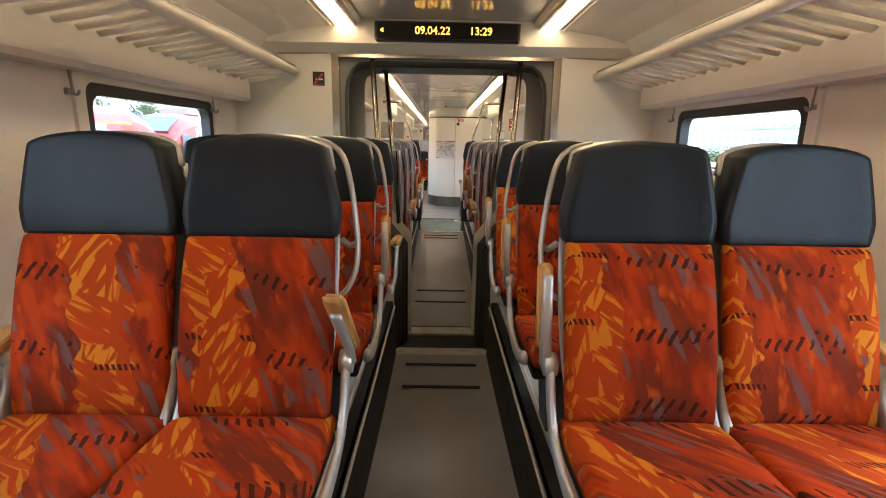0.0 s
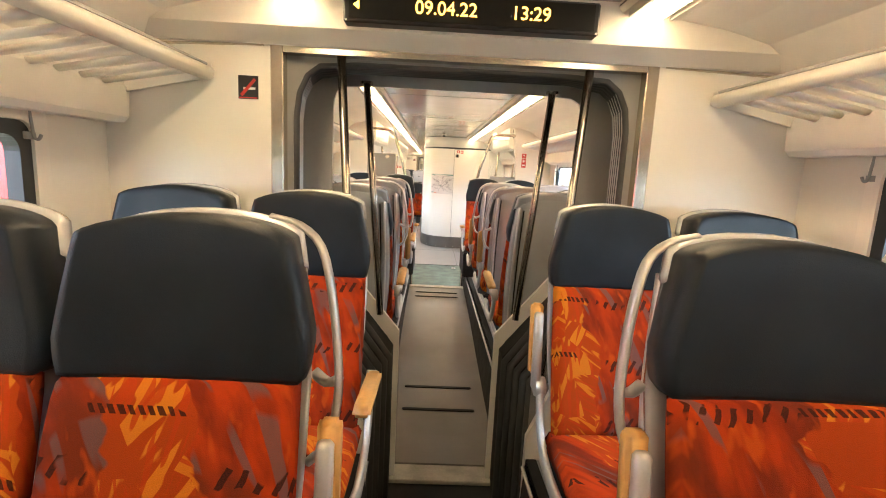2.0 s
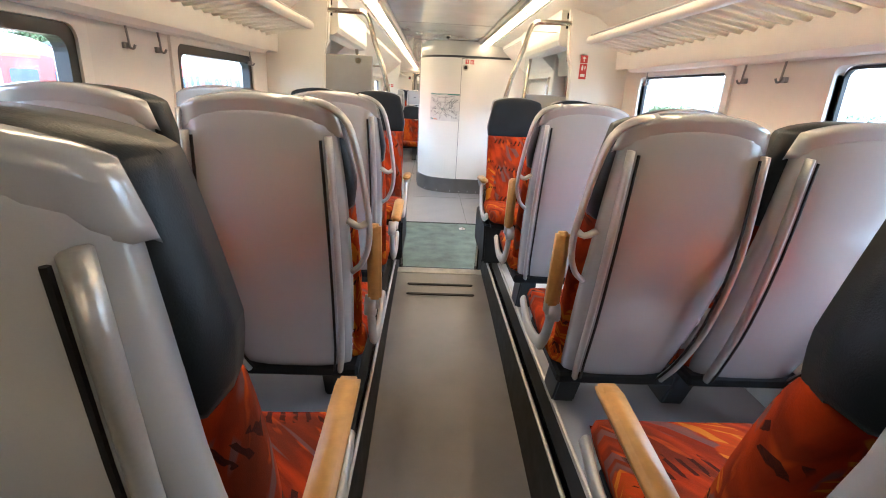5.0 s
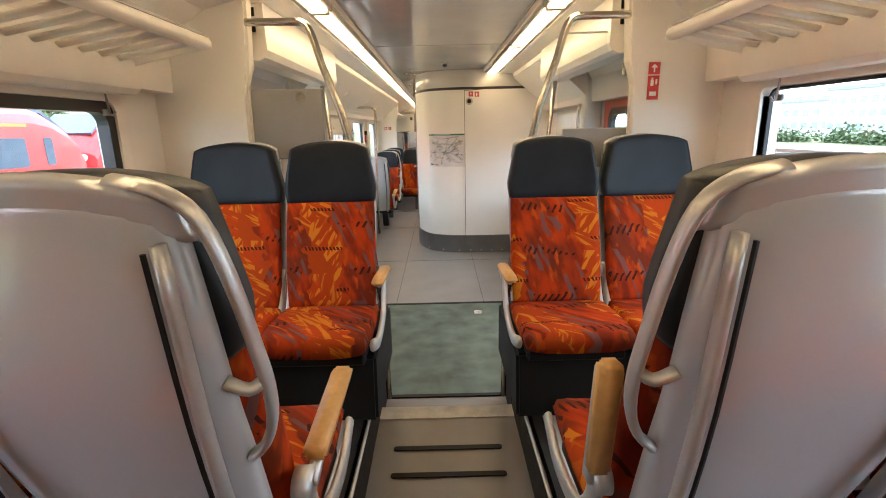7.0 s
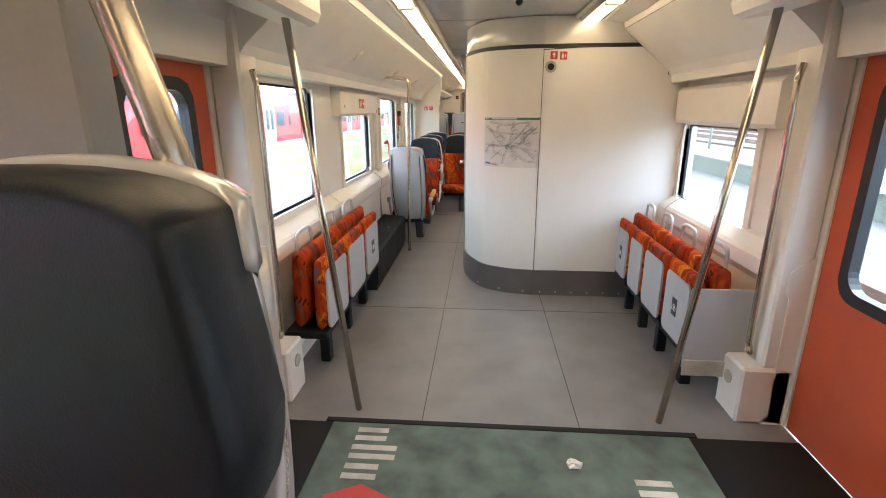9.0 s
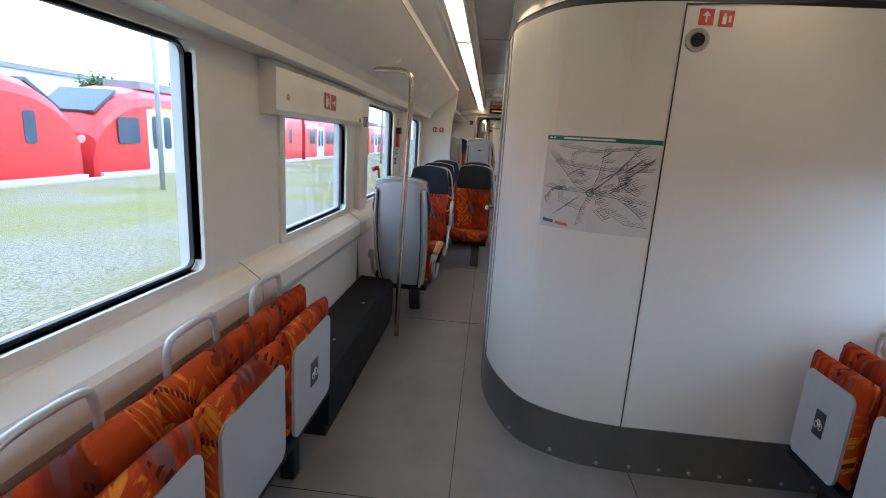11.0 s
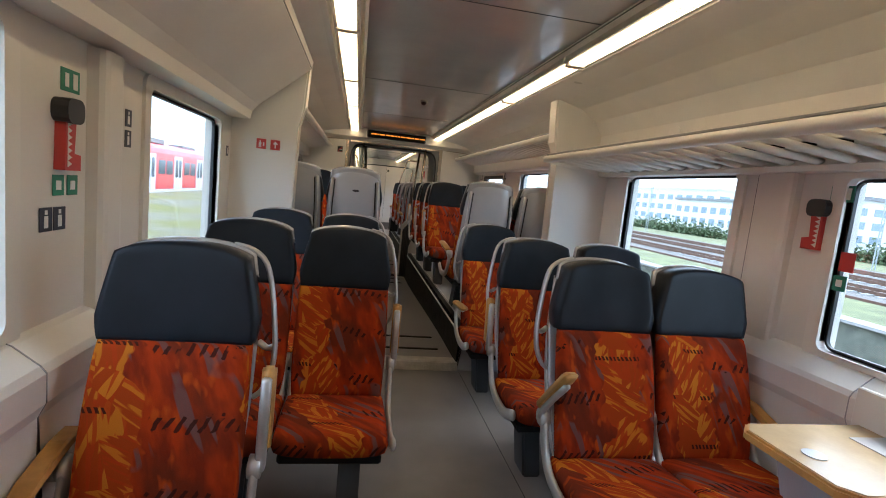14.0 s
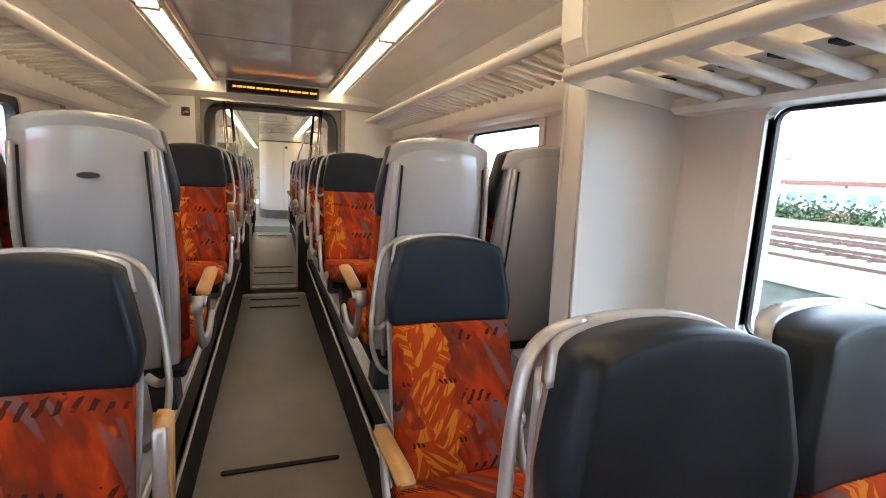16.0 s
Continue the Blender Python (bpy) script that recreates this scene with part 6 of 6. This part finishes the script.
def commuter_train(y0, n_cars, nose):
    """A red suburban train parked along y; nose: -1 or +1, the end with the sloping cab."""
    L, x0, x1 = 17.0, -15.5, -12.65
    for c in range(n_cars):
        a = y0 + c * (L + 0.5)
        b = a + L
        t = thing("commuter_train", "parked red commuter train car with pale grey doors", "train car", "parked train cars")
        bm = bmesh.new()
        ends = (a, b)
        body = [(x0, -0.75), (x1, -0.75), (x1, 1.95), (x1 - 0.08, 2.22), (x1 - 0.36, 2.44), (x1 - 0.9, 2.55), (x0 + 0.9, 2.55), (x0 + 0.36, 2.44), (x0 + 0.08, 2.22), (x0, 1.95)]
        if (nose > 0 and c == n_cars - 1) or (nose < 0 and c == 0):
            tip, tail = (b, a) if nose > 0 else (a, b)
            xm, rings = (x0 + x1) / 2, []
            for back, top, wide in ((L, 1.0, 1.0), (2.3, 1.0, 1.0), (1.6, 0.95, 0.99), (1.0, 0.85, 0.97), (0.45, 0.70, 0.94), (0.12, 0.52, 0.89), (0.0, 0.30, 0.84)):
                y = tip - nose * back
                rings.append([bm.verts.new((xm + (px - xm) * wide, y, -0.75 + (pz + 0.75) * top)) for px, pz in body])
            for p, q in zip(rings, rings[1:]):
                for i in range(len(body)):
                    bm.faces.new((p[i], p[(i + 1) % len(body)], q[(i + 1) % len(body)], q[i]))
            bm.faces.new(rings[0])
            bm.faces.new(rings[-1])
            cab = bmesh.new()
            prism(cab, [(tip - nose * 0.44, 1.58), (tip - nose * 0.40, 1.66), (tip - nose * 1.42, 2.40), (tip - nose * 1.46, 2.30)], x0 + 0.42, x1 - 0.42, "x")
            part("cab_window", cab, M_TRAINGLASS, t, "dark cab windscreen")
            for q in (-0.8, 0.8):
                lamp = bmesh.new()
                disc(lamp, (xm + q, tip - nose * 0.15, 0.75), (0, nose, 0), 0.13, 0.10, 14)
                part("headlight", lamp, M_WHITE, t, "round headlight")
        else:
            prism(bm, body, a, b)
        part("body", bm, M_TRAINRED, t, "red painted body")
        part("skirt", boxes((x1 - 0.1, x1 + 0.012, a + 0.1, b - 0.1, -0.75, -0.28)), M_TRAINGREY, t, "pale grey skirt")
        part("roof_gear", boxes((x0 + 0.7, x1 - 0.7, a + 3, a + 7, 2.54, 2.86), (x0 + 0.9, x1 - 0.9, b - 6, b - 3.2, 2.54, 2.76), bevel=0.03), M_ROOF, t, "grey roof equipment")
        for dy in (2.3, 6.8, 11.3):
            d = part("door", boxes((x1 - 0.02, x1 + 0.022, a + dy, a + dy + 1.5, -0.45, 1.85), bevel=0.01), M_TRAINGREY, t, "pale grey double door")
            for q in (0.22, 0.86):
                bm = bmesh.new()
                prism(bm, rounded(a + dy + q, a + dy + q + 0.42, 0.45, 1.62, 0.12, 3), x1 + 0.02, x1 + 0.03, "x")
                part("door_window", bm, M_TRAINGLASS, d, "dark door window")
            part("door_gap", boxes((x1 + 0.022, x1 + 0.026, a + dy + 0.74, a + dy + 0.76, -0.42, 1.82)), M_ROOF, d)
        for dy, w in ((0.9, 1.0), (4.25, 1.05), (5.5, 1.05), (8.75, 1.05), (10.0, 1.05), (13.1, 1.15), (14.95, 0.36)):
            bm = bmesh.new()
            prism(bm, rounded(a + dy, a + dy + w, 0.64, 1.52, 0.10, 3), x1 - 0.01, x1 + 0.010, "x")
            part("window", bm, M_TRAINGLASS, t, "dark tinted window")
        if c == 0 or c == n_cars - 1:
            part("stripe", boxes((x1 - 0.02, x1 + 0.006, a + 2.6, b - 2.6, 1.86, 1.93)), M_YELL, t, "yellow stripe")


M_YELL = material("signal_yellow", (0.70, 0.42, 0.03), 0.5)
commuter_train(-10.3, 2, 1)
commuter_train(24.6, 3, -1)


def mast(x, y, h, arm):
    t = thing("catenary_mast", "grey lattice catenary mast beside the tracks", "mast", "catenary masts")
    bm = bmesh.new()
    for dx in (-0.14, 0.14):
        tube(bm, [(x + dx, y, -1.05), (x + dx * 0.6, y, h)], 0.04, 6)
    part("legs", bm, M_MAST, t)
    bm = bmesh.new()
    for i in range(int(h * 1.5)):
        z = -0.6 + i * 0.66
        tube(bm, [(x - 0.13, y, z), (x + 0.13, y, z + 0.33), (x - 0.13, y, z + 0.66)], 0.018, 4)
    part("lattice", bm, M_MAST, t)
    bm = bmesh.new()
    tube(bm, [(x, y, h - 0.8), (x + arm, y, h - 0.5)], 0.035, 6)
    tube(bm, [(x, y, h - 1.6), (x + arm, y, h - 0.9)], 0.025, 6)
    part("arm", bm, M_MAST, t)


for x, y, h, arm in ((36, 42, 8.5, -3), (36, 70, 8.5, -3), (14.3, 30, 7.5, 2.5), (14.3, 62, 7.5, 2.5), (36, 20, 8.5, -3), (12.9, 8, 7.5, 2.5), (36, 110, 9, -3)):
    mast(x, y, h, arm)
for x, y, h in ((-8.4, 21.5, 5.0), (-7.0, 40.0, 5.0), (11.2, 24.0, 3.2), (11.0, 33.5, 3.0)):
    t = thing("platform_post", "slim pale blue steel post on the platform", "post", "platform posts")
    bm = bmesh.new()
    tube(bm, [(x, y, -0.4), (x, y, h)], 0.06, 10)
    part("post", bm, M_MAST, t, smooth=True)
    if h > 4:
        bm = bmesh.new()
        disc(bm, (x + 0.06, y - 0.04, h - 0.5), (0.5, -1, 0), 0.26, 0.05, 20)
        part("signal_disc", bm, M_WHITE, t, "white disc with red centre")
        bm = bmesh.new()
        disc(bm, (x + 0.085, y - 0.09, h - 0.5), (0.5, -1, 0), 0.13, 0.02, 20)
        part("disc_centre", bm, M_RED, t)


def far_house(x, y, w, d, h, storeys, cols, roof):
    t = thing("office_building", "pale multi-storey railway building with rows of windows", "building", "far buildings")
    part("wall", boxes((x, x + d, y, y + w, -1.05, h)), M_FACADE, t, "pale facade")
    part("roof", boxes((x - 0.3, x + d + 0.3, y - 0.3, y + w + 0.3, h, h + 0.5)), roof, t, "flat roof edge")
    for i in range(storeys):
        for j in range(cols):
            a, z = y + (j + 0.2) * w / cols, 0.2 + i * (h - 0.4) / storeys
            for face in (0, 1):
                if face == 0:
                    bm = boxes((x - 0.05, x + 0.02, a, a + 0.6 * w / cols, z, z + 0.5 * h / storeys))
                elif j < 4:
                    b = x + (j + 0.2) * d / 4
                    bm = boxes((b, b + 0.6 * d / 4, y - 0.05, y + 0.02, z, z + 0.5 * h / storeys))
                else:
                    continue
                part("window", bm, M_FWIN, t)


far_house(60, 67, 16, 12, 5.9, 3, 9, M_ROOF)
far_house(66, 87, 20, 14, 4.8, 2, 8, M_ROOF)
far_house(62, 40, 20, 10, 2.3, 1, 9, M_BRICKRED)
far_house(60, 14, 20, 10, 2.6, 1, 8, M_BRICKRED)
far_house(90, 125, 50, 20, 9, 3, 12, M_FACADE)
far_house(74, -30, 30, 12, 6, 2, 9, M_ROOF)
far_house(-62, 52, 26, 12, 6, 2, 8, M_ROOF)


def tree(x, y, h, r, seed):
    rnd = random.Random(seed)
    t = thing("tree", "leafy green tree with uneven crown beyond the tracks", "tree", "trees beyond the tracks")
    bm = bmesh.new()
    tube(bm, [(x, y, -1.05), (x + 0.1, y, h * 0.4), (x + 0.2, y + 0.1, h * 0.8)], 0.16, 7)
    for i in range(6):
        a = i * 1.05
        tube(bm, [(x + 0.1, y, h * (0.35 + 0.05 * i)), (x + r * 0.6 * math.cos(a), y + r * 0.6 * math.sin(a), h * (0.55 + 0.06 * i))], 0.05, 5)
    part("trunk", bm, M_BARK, t)
    vs, fs = [], []
    for i in range(1500):
        a, c = rnd.uniform(0, 6.283), rnd.uniform(-1, 1)
        q = rnd.uniform(0.45, 1.0) * (0.75 + 0.3 * math.sin(3 * a + seed) * math.sin(2.3 * c))
        p = Vector((x + r * q * math.cos(a) * math.sqrt(1 - c * c), y + r * q * math.sin(a) * math.sqrt(1 - c * c), h * 0.68 + h * 0.38 * q * c))
        u = Vector((rnd.uniform(-1, 1), rnd.uniform(-1, 1), rnd.uniform(-1, 1))).normalized() * rnd.uniform(0.1, 0.24)
        w = u.cross(Vector((rnd.uniform(-1, 1), rnd.uniform(-1, 1), rnd.uniform(-1, 1)))).normalized() * 0.12
        k = len(vs)
        vs += [p - u, p + w, p + u, p - w]
        fs.append((k, k + 1, k + 2, k + 3))
    me = bpy.data.meshes.new("crown")
    me.from_pydata([tuple(v) for v in vs], [], fs)
    me.materials.append(M_LEAF)
    ob = new("crown", me)
    ob.parent = t


for i, (x, y, h, r) in enumerate(((-46, 44, 7, 3.2), (-40, 58, 6, 2.6), (-52, 30, 8, 3.6), (-44, 76, 7, 3.4))):
    tree(x, y, h, r, i)
for i, y in enumerate(range(-20, 110, 7)):
    t = thing("bush", "low green bush along the railway fence", "bush", "bushes along the tracks")
    rnd = random.Random(50 + i)
    vs, fs = [], []
    bx, bw = 45 + rnd.uniform(-1, 3), rnd.uniform(1.4, 3.4)
    for j in range(900):
        p = Vector((bx + rnd.gauss(0, 0.7), y + rnd.gauss(0, bw), -1.05 + abs(rnd.gauss(0, 0.75))))
        u = Vector((rnd.uniform(-1, 1), rnd.uniform(-1, 1), rnd.uniform(-1, 1))).normalized() * 0.22
        w = u.cross(Vector((0.3, rnd.uniform(-1, 1), 1))).normalized() * 0.15
        k = len(vs)
        vs += [p - u, p + w, p + u, p - w]
        fs.append((k, k + 1, k + 2, k + 3))
    me = bpy.data.meshes.new("leaves")
    me.from_pydata([tuple(v) for v in vs], [], fs)
    me.materials.append(M_LEAF)
    new("leaves", me).parent = t
